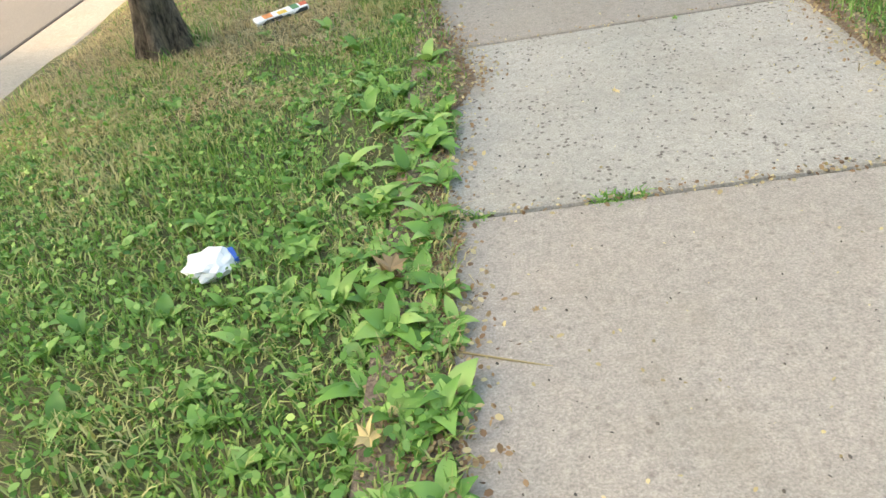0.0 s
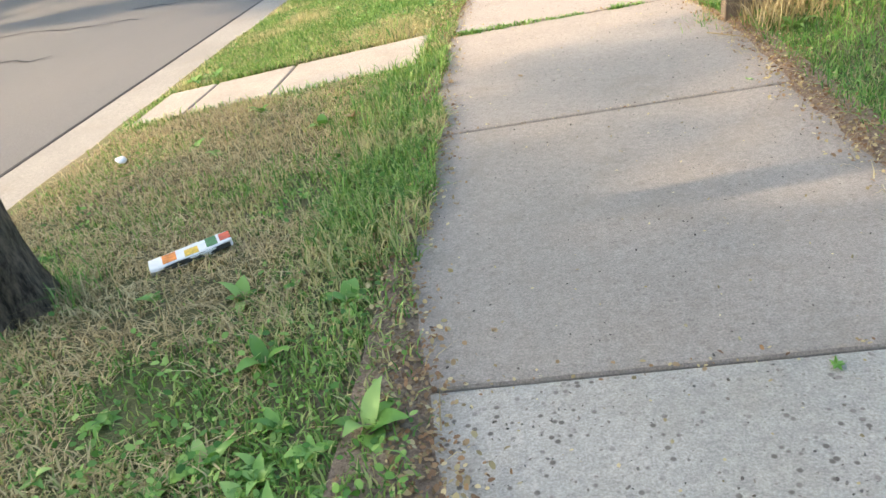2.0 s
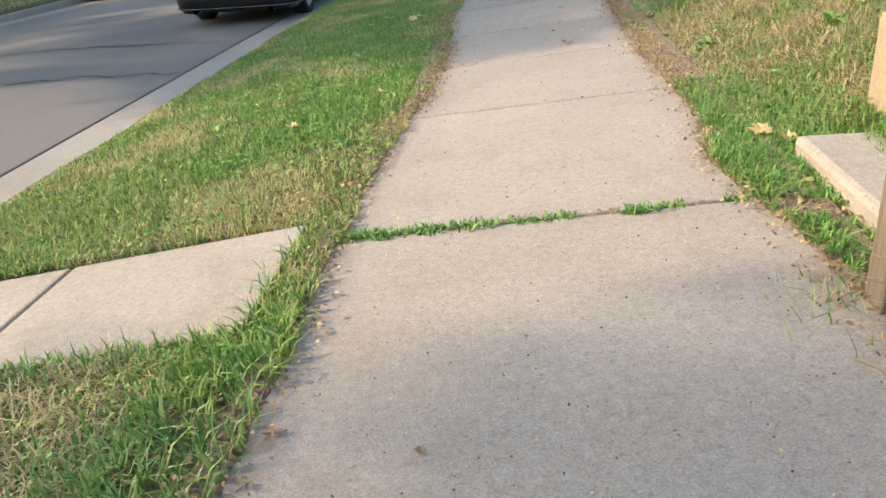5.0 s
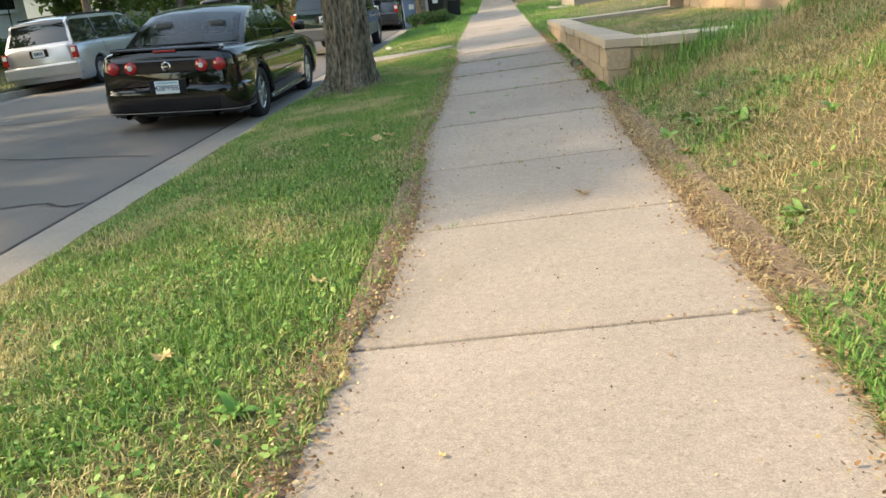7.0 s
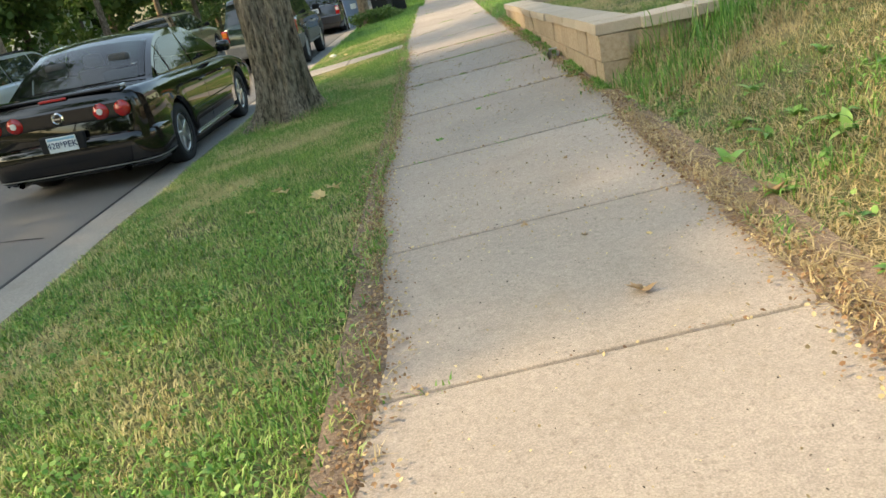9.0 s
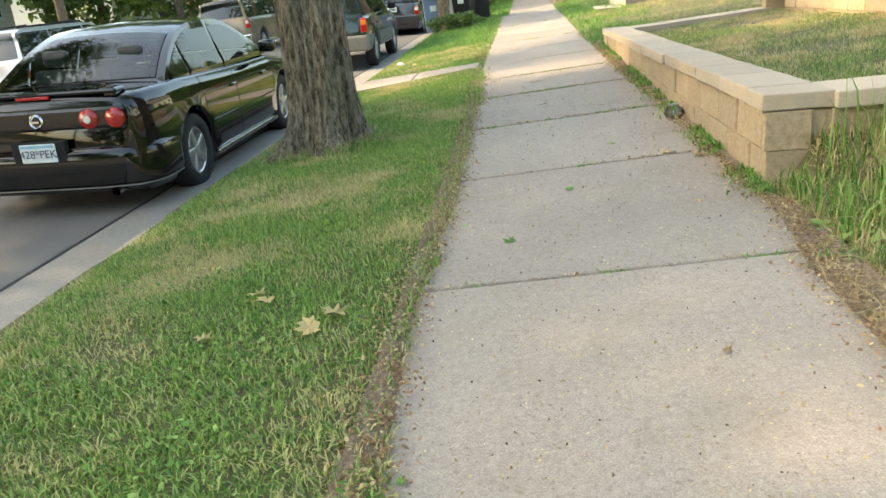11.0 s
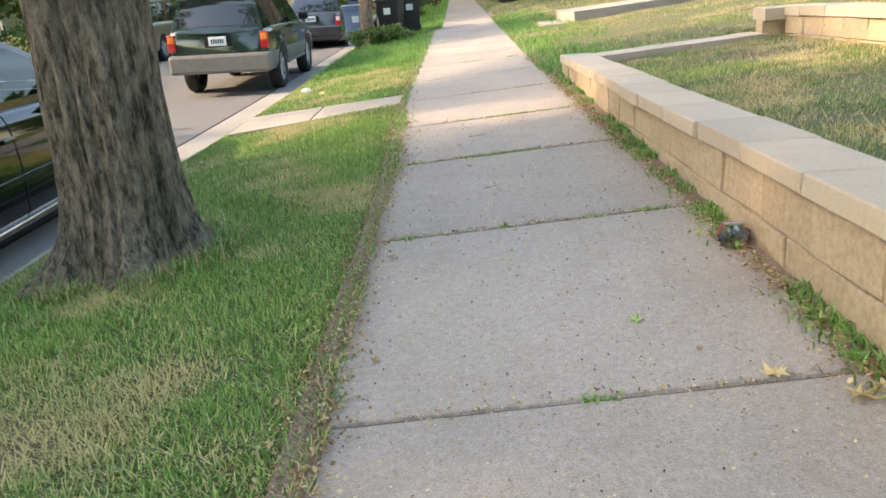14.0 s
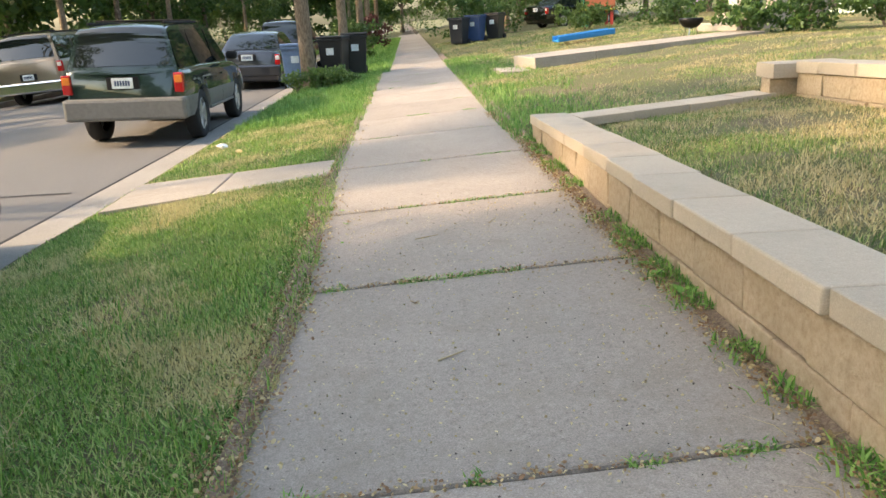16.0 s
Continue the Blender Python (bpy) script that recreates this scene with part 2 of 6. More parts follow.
def box(bm, x0, x1, y0, y1, z0, z1, bev=0.0, m=None):
    r = bmesh.ops.create_cube(bm, size=1.0)
    vs = r["verts"]
    for v in vs:
        v.co = Vector(((x0 + x1) / 2 + v.co.x * (x1 - x0), (y0 + y1) / 2 + v.co.y * (y1 - y0), (z0 + z1) / 2 + v.co.z * (z1 - z0)))
    if bev:
        es = list({e for v in vs for e in v.link_edges})
        vs = bmesh.ops.bevel(bm, geom=es, offset=bev, segments=2, affect="EDGES", profile=0.5)["verts"]
    if m:
        bmesh.ops.transform(bm, matrix=m, verts=list({v for v in vs if v.is_valid}))
    return bm


def one_box(*a, **k):
    return box(bmesh.new(), *a, **k)


def tube(bm, a, b, ra, rb, seg=10, caps=True):
    a, b = Vector(a), Vector(b)
    q = (b - a).to_track_quat("Z", "Y")
    rings = []
    for p, r in ((a, ra), (b, rb)):
        rings.append([bm.verts.new(p + q @ Vector((r * math.cos(i * math.tau / seg), r * math.sin(i * math.tau / seg), 0))) for i in range(seg)])
    for i in range(seg):
        j = (i + 1) % seg
        bm.faces.new((rings[0][i], rings[0][j], rings[1][j], rings[1][i]))
    if caps:
        bm.faces.new(rings[0][::-1])
        bm.faces.new(rings[1])
    return bm


# ---- the lie of the land ----
KERB_X, SEAM_X, FAR_KERB_X = -2.27, -2.95, -10.9
WALK_L, WALK_R = -0.03, 1.53
WALL_Y0, WALL_Y1, WALL_X = 13.85, 21.75, 1.58


EDGE_L = [(0.0, 0.12), (1.6, 0.11), (2.1, 0.07), (2.7, 0.09), (3.0, 0.19), (3.35, 0.12), (3.9, -0.01), (5.1, -0.02), (5.35, -0.04), (5.9, -0.09), (7.0, -0.12), (7.4, -0.13), (7.9, -0.10), (8.8, -0.06), (9.2, 0.02), (10.0, 0.04), (10.5, 0.06), (11.3, -0.03), (12.8, -0.10), (14.0, -0.06), (16.5, -0.10), (18.0, -0.10), (19.7, -0.16), (21.3, -0.22), (40.0, -0.22)]
EDGE_R = [(3.0, 1.52), (4.5, 1.46), (6.3, 1.49), (6.9, 1.42), (7.5, 1.32), (8.2, 1.41), (9.7, 1.37), (11.5, 1.39), (12.9, 1.43), (13.4, 1.50), (16.5, 1.52), (18.5, 1.46), (22.7, 1.46), (24.7, 1.38), (40.0, 1.38)]
SLAB_L = [(5.18, -0.03), (5.22, -0.12), (8.7, -0.12), (8.8, -0.06), (11.3, -0.06), (11.4, -0.12), (18.0, -0.12), (18.1, -0.16), (19.5, -0.16), (19.6, -0.24)]


def lerp(pts, v):
    if v <= pts[0][0]:
        return pts[0][1]
    for (a, p), (b, q) in zip(pts, pts[1:]):
        if v <= b:
            return p + (q - p) * (v - a) / (b - a)
    return pts[-1][1]


def road_dz(y):
    """The street falls a little beyond the first parked car."""
    return -0.09 * step(14, 27, y)


def cap_top(y):
    return 0.55 - 0.029 * (y - WALL_Y0)


def step(a, b, v):
    u = min(1, max(0, (v - a) / (b - a)))
    return u * u * (3 - 2 * u)


def walk_z(x):
    return 0.061 * x


def bank(x, y):
    d = x - WALK_R
    rise = 0.12 * d if d < 0.25 else 0.03 + 0.44 * (d - 0.25) if d < 3 else 1.24 + 0.12 * (d - 3)
    rise = min(rise, 2.4)
    low = 0.085 * d if d < 6 else 0.51 + 0.03 * (d - 6)
    k = step(21.2, 23.0, y)
    k0 = 1 - 0.35 * step(6.6, 4.5, y)
    z = 0.092 + (1 - k) * rise * k0 + k * low
    if WALL_Y0 - 1.4 < y < 23 and x < 9:
        k2 = step(WALL_Y0 - 0.5, WALL_Y0 + 0.3, y - 0.16 * (d - 0.1)) * step(22.6, 21.9, y - 0.12 * d)
        terr = cap_top(min(max(y, WALL_Y0), WALL_Y1)) - 0.16 + 0.01 * d if d > 0.25 else 0.05
        terr += 0.06 * d
        if x > UPPER_X + 0.1:
            terr = upper_top(min(y, 22.4)) - 0.06
        z = z * (1 - k2) + terr * k2
    return z


def on_path(x, y, edge=0.0):
    """Whether a place on the grass strip is covered by one of the two cross paths."""
    return any(y0 + k0 * (x + 0.28) - edge < y < y1 + k1 * (x + 0.28) + edge for y0, y1, k0, k1 in ((6.47, 7.31, 0.08, 0.17), (21.05, 21.8, 0.18, 0.0))) and -2.12 - edge < x < -0.28 + edge


def upper_top(y):
    return 0.66 + 0.029 * (22.4 - y)


UPPER_X = 4.2


def ground_z(x, y):
    if x > WALK_R - 0.02:
        return bank(x, y) + 0.02 * noise.noise((x * 1.3, y * 1.3, 0)) * min(1, (x - WALK_R + 0.02) * 3)
    if x > lerp(SLAB_L, y) - 0.015:
        return walk_z(x) - 0.05
    if x > KERB_X:
        u = (x - WALK_L) / (KERB_X - WALK_L)
        dip = 0.05 if on_path(x, y) else 0.0
        return -dip - 0.004 - 0.176 * u + 0.02 * math.sin(math.pi * u) + 0.012 * noise.noise((x * 1.5, y * 1.5, 3)) + 0.8 * u * road_dz(y)
    if x > FAR_KERB_X - 0.1:
        return -0.85
    d = FAR_KERB_X - 0.1 - x
    hill = step(4.0, 8.5, d) * (1.5 if y < 34 else 0.5)
    return -0.40 + 0.02 * d * step(0, 3, d) + hill


XS = sorted(set([-400, -200, -120, -80, -60, -45, -35, -28, -24, -21] + [-20 + 0.7 * i for i in range(13)] + [FAR_KERB_X - 0.11, FAR_KERB_X - 0.09, -6, KERB_X - 0.005, KERB_X + 0.02] + [KERB_X + 0.02 + 0.115 * i for i in range(1, 20)] + [WALK_L - 0.02, WALK_L + 0.02, -0.2, -0.14, -0.08, 0.7, WALK_R - 0.03, WALK_R, WALK_R + 0.06] + [WALK_R + 0.15 * i for i in range(1, 34)] + [7, 7.6, 8.4, 9.5, 11, 13, 16, 20, 26, 35, 60, 100, 200, 400]))
YS = sorted(set([-200, -100, -50, -25, -12, -6, -3] + [-2 + 0.2 * i for i in range(150)] + [28 + i for i in range(0, 40)] + [70, 80, 100, 130, 180, 260, 400]))
gv = [(x, y, ground_z(x, y)) for y in YS for x in XS]
nx = len(XS)
gf = [(j * nx + i, j * nx + i + 1, (j + 1) * nx + i + 1, (j + 1) * nx + i) for j in range(len(YS) - 1) for i in range(nx - 1)]
ground = raw("ground", gv, gf, SOIL, smooth=True)
ground.data.materials.append(JOINT_SOIL)
for poly in ground.data.polygons:
    if -0.02 < poly.center.x < WALK_R - 0.04:
        poly.material_index = 1
tagged(ground, "bare soil and dry thatch under the grass", "ground", kind="structure")


def strip(name, mat, label, xs_zs, y0, y1, n, thick):
    """A long slab whose section is the line xs_zs, extruded along y with a thickness."""
    ys = [y0 + (y1 - y0) * i / n for i in range(n + 1)]
    k = len(xs_zs)
    v = [(x, y, z + road_dz(y)) for y in ys for x, z in xs_zs] + [(x, y, z + road_dz(y) - thick) for y in ys for x, z in xs_zs]
    o = k * len(ys)
    f = []
    for j in range(n):
        for i in range(k - 1):
            a = j * k + i
            f.append((a, a + 1, a + k + 1, a + k))
            f.append((o + a + k, o + a + k + 1, o + a + 1, o + a))
        for i in (0, k - 1):
            a = j * k + i
            f.append((a, a + k, o + a + k, o + a))
    return tagged(raw(name, v, f, mat), label, "road", kind="structure")


CROWN = [(FAR_KERB_X + 0.6, -0.53), (-8.5, -0.42), (-7.0, -0.34), (-5.6, -0.30), (-4.4, -0.30), (SEAM_X, -0.325)]
road = strip("road", ASPHALT, "grey worn asphalt street with tar-sealed cracks", CROWN, -60, 160, 110, 0.15)
gutter = strip("gutter", GUTTER, "stained concrete gutter slab beside the asphalt", [(SEAM_X + 0.015, -0.325), (KERB_X, -0.312)], -60, 160, 110, 0.12)
gutter_far = strip("gutter_far", GUTTER, "stained concrete gutter across the street", [(FAR_KERB_X, -0.54), (FAR_KERB_X + 0.585, -0.53)], -60, 160, 110, 0.12)


def kerb(name, x0, x1, y0, y1, top=-0.178):
    thing = base(name, pose(0, 0, 0), "low worn concrete kerb stone run", "kerb", kind="structure")
    y = y0
    while y < y1:
        length = min(3.0, y1 - y)
        part("kerb_stone", one_box(x0, x1, y, y + length - 0.012, top - 0.3 + road_dz(y + 1.5), top + road_dz(y + 1.5), 0.02), PALE_CONCRETE, thing)
        y += 3.0
    return thing


kerb("kerb_near", KERB_X, KERB_X + 0.14, -12, 90)
kerb("kerb_far", FAR_KERB_X - 0.14, FAR_KERB_X, -12, 90, -0.39)
seam = strip("tar_seam", TAR, "dark tar-filled seam between asphalt and gutter", [(SEAM_X - 0.012, -0.3225), (SEAM_X + 0.024, -0.3215)], -12, 90, 51, 0.05)

# ---- sidewalk ----
JOINTS = [-1.6, 0.2, 2.0, 3.38, 5.18, 7.14, 8.77, 10.05, 11.32, 12.92, 14.73, 16.42, 18.09, 19.6, 21.25, 22.9, 24.6]
while JOINTS[-1] < 80:
    JOINTS.append(JOINTS[-1] + 1.52)
sidewalk = base("sidewalk", pose(0, 0, 0), "grey-beige concrete sidewalk slabs with weedy joints", "sidewalk", kind="structure")


def slab(bm, x0, x1, y0, y1, zf, thick=0.12, bev=0.012, tip=0.0):
    box(bm, x0, x1, y0, y1, -thick, 0, bev)
    for v in bm.verts:
        v.co.z += zf(v.co.x) + tip * ((v.co.y - y0) / (y1 - y0) - 0.5)
    return bm


BEHIND = [-1.6 - 1.52 * k for k in range(8, 0, -1)]
for y0, y1 in zip(BEHIND + JOINTS, (BEHIND + JOINTS)[1:]):
    rx = WALK_R + (0.05 if 13 < y0 < 22 else -0.09 if y0 > 22 else 0.0)
    bm = slab(bmesh.new(), lerp(SLAB_L, (y0 + y1) / 2) + random.uniform(-0.01, 0.01), rx, y0 + 0.008, y1 - 0.008, walk_z, tip=random.uniform(-0.003, 0.003))
    part("concrete_slab", bm, ROUGH_CONCRETE if 1.9 < y0 < 3 else CONCRETE, sidewalk)


def boul_z(x):
    return 0.012 + 0.078 * x


def cross_path(name, y0, y1, cuts, skew, skew_far):
    thing = base(name, pose(0, 0, 0), "pale concrete path slabs across the grass strip to the kerb", "path", kind="structure")
    for a, b in zip(cuts, cuts[1:]):
        bm = slab(bmesh.new(), b + 0.008, a - 0.008, y0, y1, boul_z, bev=0.01)
        for v in bm.verts:
            v.co.y += (skew if v.co.y < (y0 + y1) / 2 else skew_far) * (v.co.x - cuts[0])
        part("concrete_slab", bm, PALE_CONCRETE, thing)


cross_path("cross_path", 6.47, 7.31, [-0.27, -1.22, -1.78, -2.13], 0.08, 0.17)
cross_path("cross_path_far", 21.05, 21.8, [-0.28, -1.25, -2.13], 0.18, 0.0)
far_walk = strip("far_sidewalk", CONCRETE, "concrete sidewalk on the other side of the street", [(-14.6, -0.28), (-13.2, -0.31)], -30, 120, 40, 0.1)

# ---- retaining wall ----
wall = base("retaining_wall", pose(0, 0, 0), "low tan split-face block retaining wall with flat cap stones", "wall", kind="structure")
rw = random.Random(4)


def wall_run(p0, p1, zt, courses, depth, name_block="wall_block", cap_w=0.34, zbot=None, cap_t=0.085, parent=None):
    """Blocks and caps from p0 to p1; zt(s) is the top of the caps; the face is on the right of the way p0 to p1."""
    p0, p1 = Vector((*p0, 0)), Vector((*p1, 0))
    along = (p1 - p0).normalized()
    total = (p1 - p0).length
    turn = Matrix((along, Vector((-along.y, along.x, 0)), (0, 0, 1))).transposed().to_4x4()
    slope = math.atan2(zt(total) - zt(0), total)
    h = 0.20
    for c in range(courses + 1):
        s = 0.0 if c % 2 else -0.2
        unit = 0.60 if c == 0 else 0.46
        while s < total:
            a, b = max(0, s), min(total, s + unit)
            s += unit
            if b - a < 0.05:
                continue
            top = zt((a + b) / 2)
            m = Matrix.Translation(p0 + along * a) @ turn @ Matrix.Rotation(-slope, 4, "Y")
            bm = bmesh.new()
            if c == 0:
                j = rw.uniform(-0.012, 0.022)
                box(bm, 0.003, b - a - 0.003, -0.03 - j, cap_w - 0.03 - j, -cap_t, 0, 0.008)
                z = top
            else:
                j = rw.uniform(-0.006, 0.008)
                box(bm, 0.002, b - a - 0.002, j, depth, -h + 0.0015, -0.0015, 0.008)
                z = top - cap_t - h * (c - 1)
            for v in bm.verts:
                if v.co.y < 0.05:
                    v.co.y += 0.022 * noise.noise((v.co.x * 9 + a * 3, v.co.z * 11, c))
            bmesh.ops.transform(bm, matrix=Matrix.Translation((0, 0, z)) @ m, verts=bm.verts)
            part("cap_stone" if c == 0 else name_block, bm, CAP if c == 0 else BLOCK, parent or wall)


wall_run((WALL_X, WALL_Y1), (WALL_X, WALL_Y0), lambda s: cap_top(WALL_Y1 - s), 3, 0.22)

for top in (0.0, -0.2, -0.4):
    zt = cap_top(WALL_Y0) - 0.088 + top
    part("wall_block", one_box(WALL_X + 0.19, WALL_X + 0.33, WALL_Y0 + 0.02, WALL_Y0 + 0.24, zt - 0.197, zt, 0.01), BLOCK, wall)

# ---- upper terrace walls ----
wall_run((WALL_X + 0.31, WALL_Y0 + 0.005), (3.3, WALL_Y0 + 0.02), lambda s: cap_top(WALL_Y0) - 0.004 + 0.02 * s, 4, 0.22)
wall_run((3.95, 22.3), (WALL_X + 0.31, WALL_Y1 - 0.03), lambda s: cap_top(WALL_Y1) + 0.004 + 0.03 * (2.1 - s), 3, 0.22)
wall_run((UPPER_X, 22.0), (UPPER_X, 14.6), lambda s: upper_top(22.0 - s), 3, 0.25, cap_t=0.11, cap_w=0.4)
wall_run((3.95, 22.03), (4.75, 22.03), lambda s: upper_top(22.4), 2, 0.2, cap_t=0.14, cap_w=0.38)


# ---- vehicles ----
def lathe(bm, profile, seg, axis_x=True):
    """Turn a profile of (radius, offset along x) round the x axis."""
    rings = [[bm.verts.new((o, r * math.cos(i * math.tau / seg), r * math.sin(i * math.tau / seg))) for i in range(seg)] for r, o in profile]
    for a, b in zip(rings, rings[1:]):
        for i in range(seg):
            j = (i + 1) % seg
            bm.faces.new((a[i], a[j], b[j], b[i]))
    bmesh.ops.recalc_face_normals(bm, faces=bm.faces)
    return bm


def wheel_meshes(r, w, spokes):
    tyre = lathe(bmesh.new(), [(r * 0.62, -w / 2 + 0.02), (r * 0.70, -w / 2), (r * 0.93, -w / 2), (r, -w / 2 + 0.03), (r, w / 2 - 0.03), (r * 0.93, w / 2), (r * 0.70, w / 2), (r * 0.62, w / 2 - 0.02)], 36)
    rim = lathe(bmesh.new(), [(r * 0.64, w / 2 - 0.004), (r * 0.66, w / 2 - 0.015), (r * 0.58, w / 2 - 0.03), (r * 0.56, w / 2 - 0.10), (r * 0.1, w / 2 - 0.10)], 36)
    for k in range(spokes):
        a = k * math.tau / spokes
        bm2 = bmesh.new()
        box(bm2, w / 2 - 0.055, w / 2 - 0.018, -r * 0.10, r * 0.10, r * 0.08, r * 0.6, 0.012)
        for v in bm2.verts:
            if v.co.z > r * 0.4:
                v.co.y *= 0.7
        bmesh.ops.transform(bm2, matrix=Matrix.Rotation(a, 4, "X"), verts=bm2.verts)
        tmp = bpy.data.meshes.new("t")
        bm2.to_mesh(tmp)
        bm2.free()
        rim.from_mesh(tmp)
        bpy.data.meshes.remove(tmp)
    tube(rim, (w / 2 - 0.06, 0, 0), (w / 2 - 0.012, 0, 0), r * 0.17, r * 0.14, 14)
    return tyre, rim


def spline(ctrl, n):
    """A smooth line through the control points, n samples a piece."""
    p = [ctrl[0]] + list(ctrl) + [ctrl[-1]]
    out = []
    for a, b, c, d in zip(p, p[1:], p[2:], p[3:]):
        for k in range(n):
            t = k / n
            out.append(tuple(0.5 * (2 * b[q] + (c[q] - a[q]) * t + (2 * a[q] - 5 * b[q] + 4 * c[q] - d[q]) * t * t + (3 * b[q] - a[q] - 3 * c[q] + d[q]) * t ** 3) for q in (0, 1)))
    return out + [tuple(ctrl[-1])]


def sheet_grid(bm, rows):
    vs = [[bm.verts.new(p) for p in r] for r in rows]
    for a, b in zip(vs, vs[1:]):
        for i in range(len(a) - 1):
            bm.faces.new((a[i], a[i + 1], b[i + 1], b[i])).smooth = True
    bmesh.ops.recalc_face_normals(bm, faces=bm.faces)
    return bm


def car(name, m, label, category, paint, L, W, deck, cabin, wheels, r=0.33, sill=0.2, low_paint=None, low_z=0.0, spokes=5, pillars=(0.36, 0.66), tail="round", plate_z=0.6, plate_text="", rails=False, hatch=False, group="parked vehicles", panes=(), clear=False):
    """deck: (y, z) of the lower body's top from the rear to the nose. cabin: (rear base y, rear roof y, front roof y, front base y, belt z, roof z)."""
    car_ob = base(name, m, label, category, group)
    W2 = W / 2
    ys = sorted(set([0.0, 0.03, 0.09, 0.18, L - 0.2, L - 0.08, L] + [L * i / 26 for i in range(1, 26)] + [w + (r + 0.06) * math.cos(k * math.pi / 12) for w in wheels for k in range(13)]))

    def hw(y):
        e = min(y, L - y)
        return W2 * (0.88 + 0.12 * min(1, (e / 0.45)) ** 0.5 if e < 0.45 else 1.0) * (1.0 if y > 0.02 else 0.985)

    def section(y):
        top = lerp(deck, y) - (0.025 if y < 0.02 or y > L - 0.02 else 0)
        lowz = sill + (0.05 if y < 0.05 else 0.0)
        for w in wheels:
            dy = abs(y - w)
            if dy < r + 0.06:
                lowz = max(lowz, r + math.sqrt(max(0, (r + 0.06) ** 2 - dy * dy)) - 0.01)
        h = hw(y)
        return [(h - 0.06, lowz), (h - 0.012, max(lowz + 0.02, sill + 0.10)), (h, max(lowz + 0.03, top * 0.52)), (h - 0.002, max(lowz + 0.04, top * 0.64)), (h - 0.012, max(lowz + 0.06, top * 0.80)), (h - 0.03, max(lowz + 0.07, top * 0.90)), (h - 0.06, top - 0.03), (h - 0.10, top - 0.008), (h - 0.16, top + 0.004), (h * 0.4, top + 0.022), (0, top + 0.026)]

    bm = bmesh.new()
    rings = []
    for y in ys:
        half = section(y)
        pts = [(-x, z) for x, z in half] + [(x, z) for x, z in half[-2::-1]]
        rings.append([bm.verts.new((x, y, z)) for x, z in pts])
    for a, b in zip(rings, rings[1:]):
        for i in range(len(a) - 1):
            f = bm.faces.new((a[i], a[i + 1], b[i + 1], b[i]))
            zc = sum(v.co.z for v in f.verts) / 4
            if low_paint and zc < low_z:
                f.material_index = 1
    for rg in (rings[0], rings[-1]):
        f = bm.faces.new(rg)
    bmesh.ops.recalc_face_normals(bm, faces=bm.faces)
    part("body", bm, [paint, low_paint or paint], car_ob, smooth=True)
    part("underbody", one_box(-W2 + 0.13, W2 - 0.13, 0.12, L - 0.12, sill - 0.01, 0.62, 0.03), DARK, car_ob, "dark chassis underside")
    yb0, yr0, yr1, yb1, zb, zr = cabin
    hb, hr = W2 - 0.11, W2 - 0.27
    low = zb - 0.04
    ctrl = [(yb0, low), (yb0 + (yr0 - yb0) * 0.52, low + (zr - low) * 0.60), (yr0, zr - 0.02), (yr0 * 0.55 + yr1 * 0.45, zr + 0.02), (yr1, zr - 0.015), (yr1 + (yb1 - yr1) * 0.5, zr - (zr - low) * 0.42), (yb1, low)]
    prof = spline(ctrl, 6)

    def rise_at(z):
        return min(1, max(0, (z - zb) / (zr - zb)))

    def half_at(z):
        return hb + (hr - hb) * rise_at(z)

    def shell(i, k, lift=0.0):
        y, z = prof[i]
        (ya, za), (yc, zc) = prof[max(0, i - 1)], prof[min(len(prof) - 1, i + 1)]
        n = Vector((0, za - zc, yc - ya)).normalized()
        e = 1 - k * k
        bow = 0.05 * e * (1 - rise_at(z)) * (-1 if i < len(prof) / 2 else 1)
        return Vector((half_at(z) * k, y + bow, z + 0.045 * rise_at(z) * e)) + n * lift

    ks = (-1, -0.94, -0.8, -0.5, 0, 0.5, 0.8, 0.94, 1)
    rear_i = [i for i in range(len(prof) // 2) if zb + 0.015 < prof[i][1] < zr - 0.045]
    front_i = [i for i in range(len(prof) // 2, len(prof)) if zb + 0.015 < prof[i][1] < zr - 0.045]
    glass = CLEAR_GLASS if clear else CAR_GLASS

    def roof_z(y):
        return lerp(prof, y)

    def pane_top(y):
        return min(roof_z(y) - 0.05, zr - 0.055)

    span = yb1 - yb0
    if not panes:
        cuts = [yb0 + 0.10, *(yb0 + span * u for u in pillars), yb1 - 0.14]
        panes = [(a + 0.025, b - 0.025) for a, b in zip(cuts, cuts[1:])]
    bm = bmesh.new()
    for i in range(len(prof) - 1):
        for k0, k1 in zip(ks, ks[1:]):
            open_here = clear and abs(k0 + k1) < 1.7 and any(i in idx and i + 1 in idx for idx in (rear_i, front_i))
            if not open_here:
                bm.faces.new([bm.verts.new(p) for p in (shell(i, k0), shell(i, k1), shell(i + 1, k1), shell(i + 1, k0))]).smooth = True
    cols = sorted(set([yb0 + span * i / 40 for i in range(41)] + [y for p in panes for y in p]))
    for s in (-1, 1):
        for ya, yc in zip(cols, cols[1:]):
            inside = any(a <= ya and yc <= b for a, b in panes) and min(pane_top(ya), pane_top(yc)) > zb + 0.03
            spans = [(low, low, zb + 0.012, zb + 0.012), (pane_top(ya), pane_top(yc), roof_z(ya), roof_z(yc))] if clear and inside else [(low, low, roof_z(ya), roof_z(yc))]
            for za, zc, zb2, zd in spans:
                bm.faces.new([bm.verts.new((s * half_at(z), y, z)) for y, z in ((ya, za), (yc, zc), (yc, zd), (ya, zb2))])
    bmesh.ops.remove_doubles(bm, verts=bm.verts, dist=0.0005)
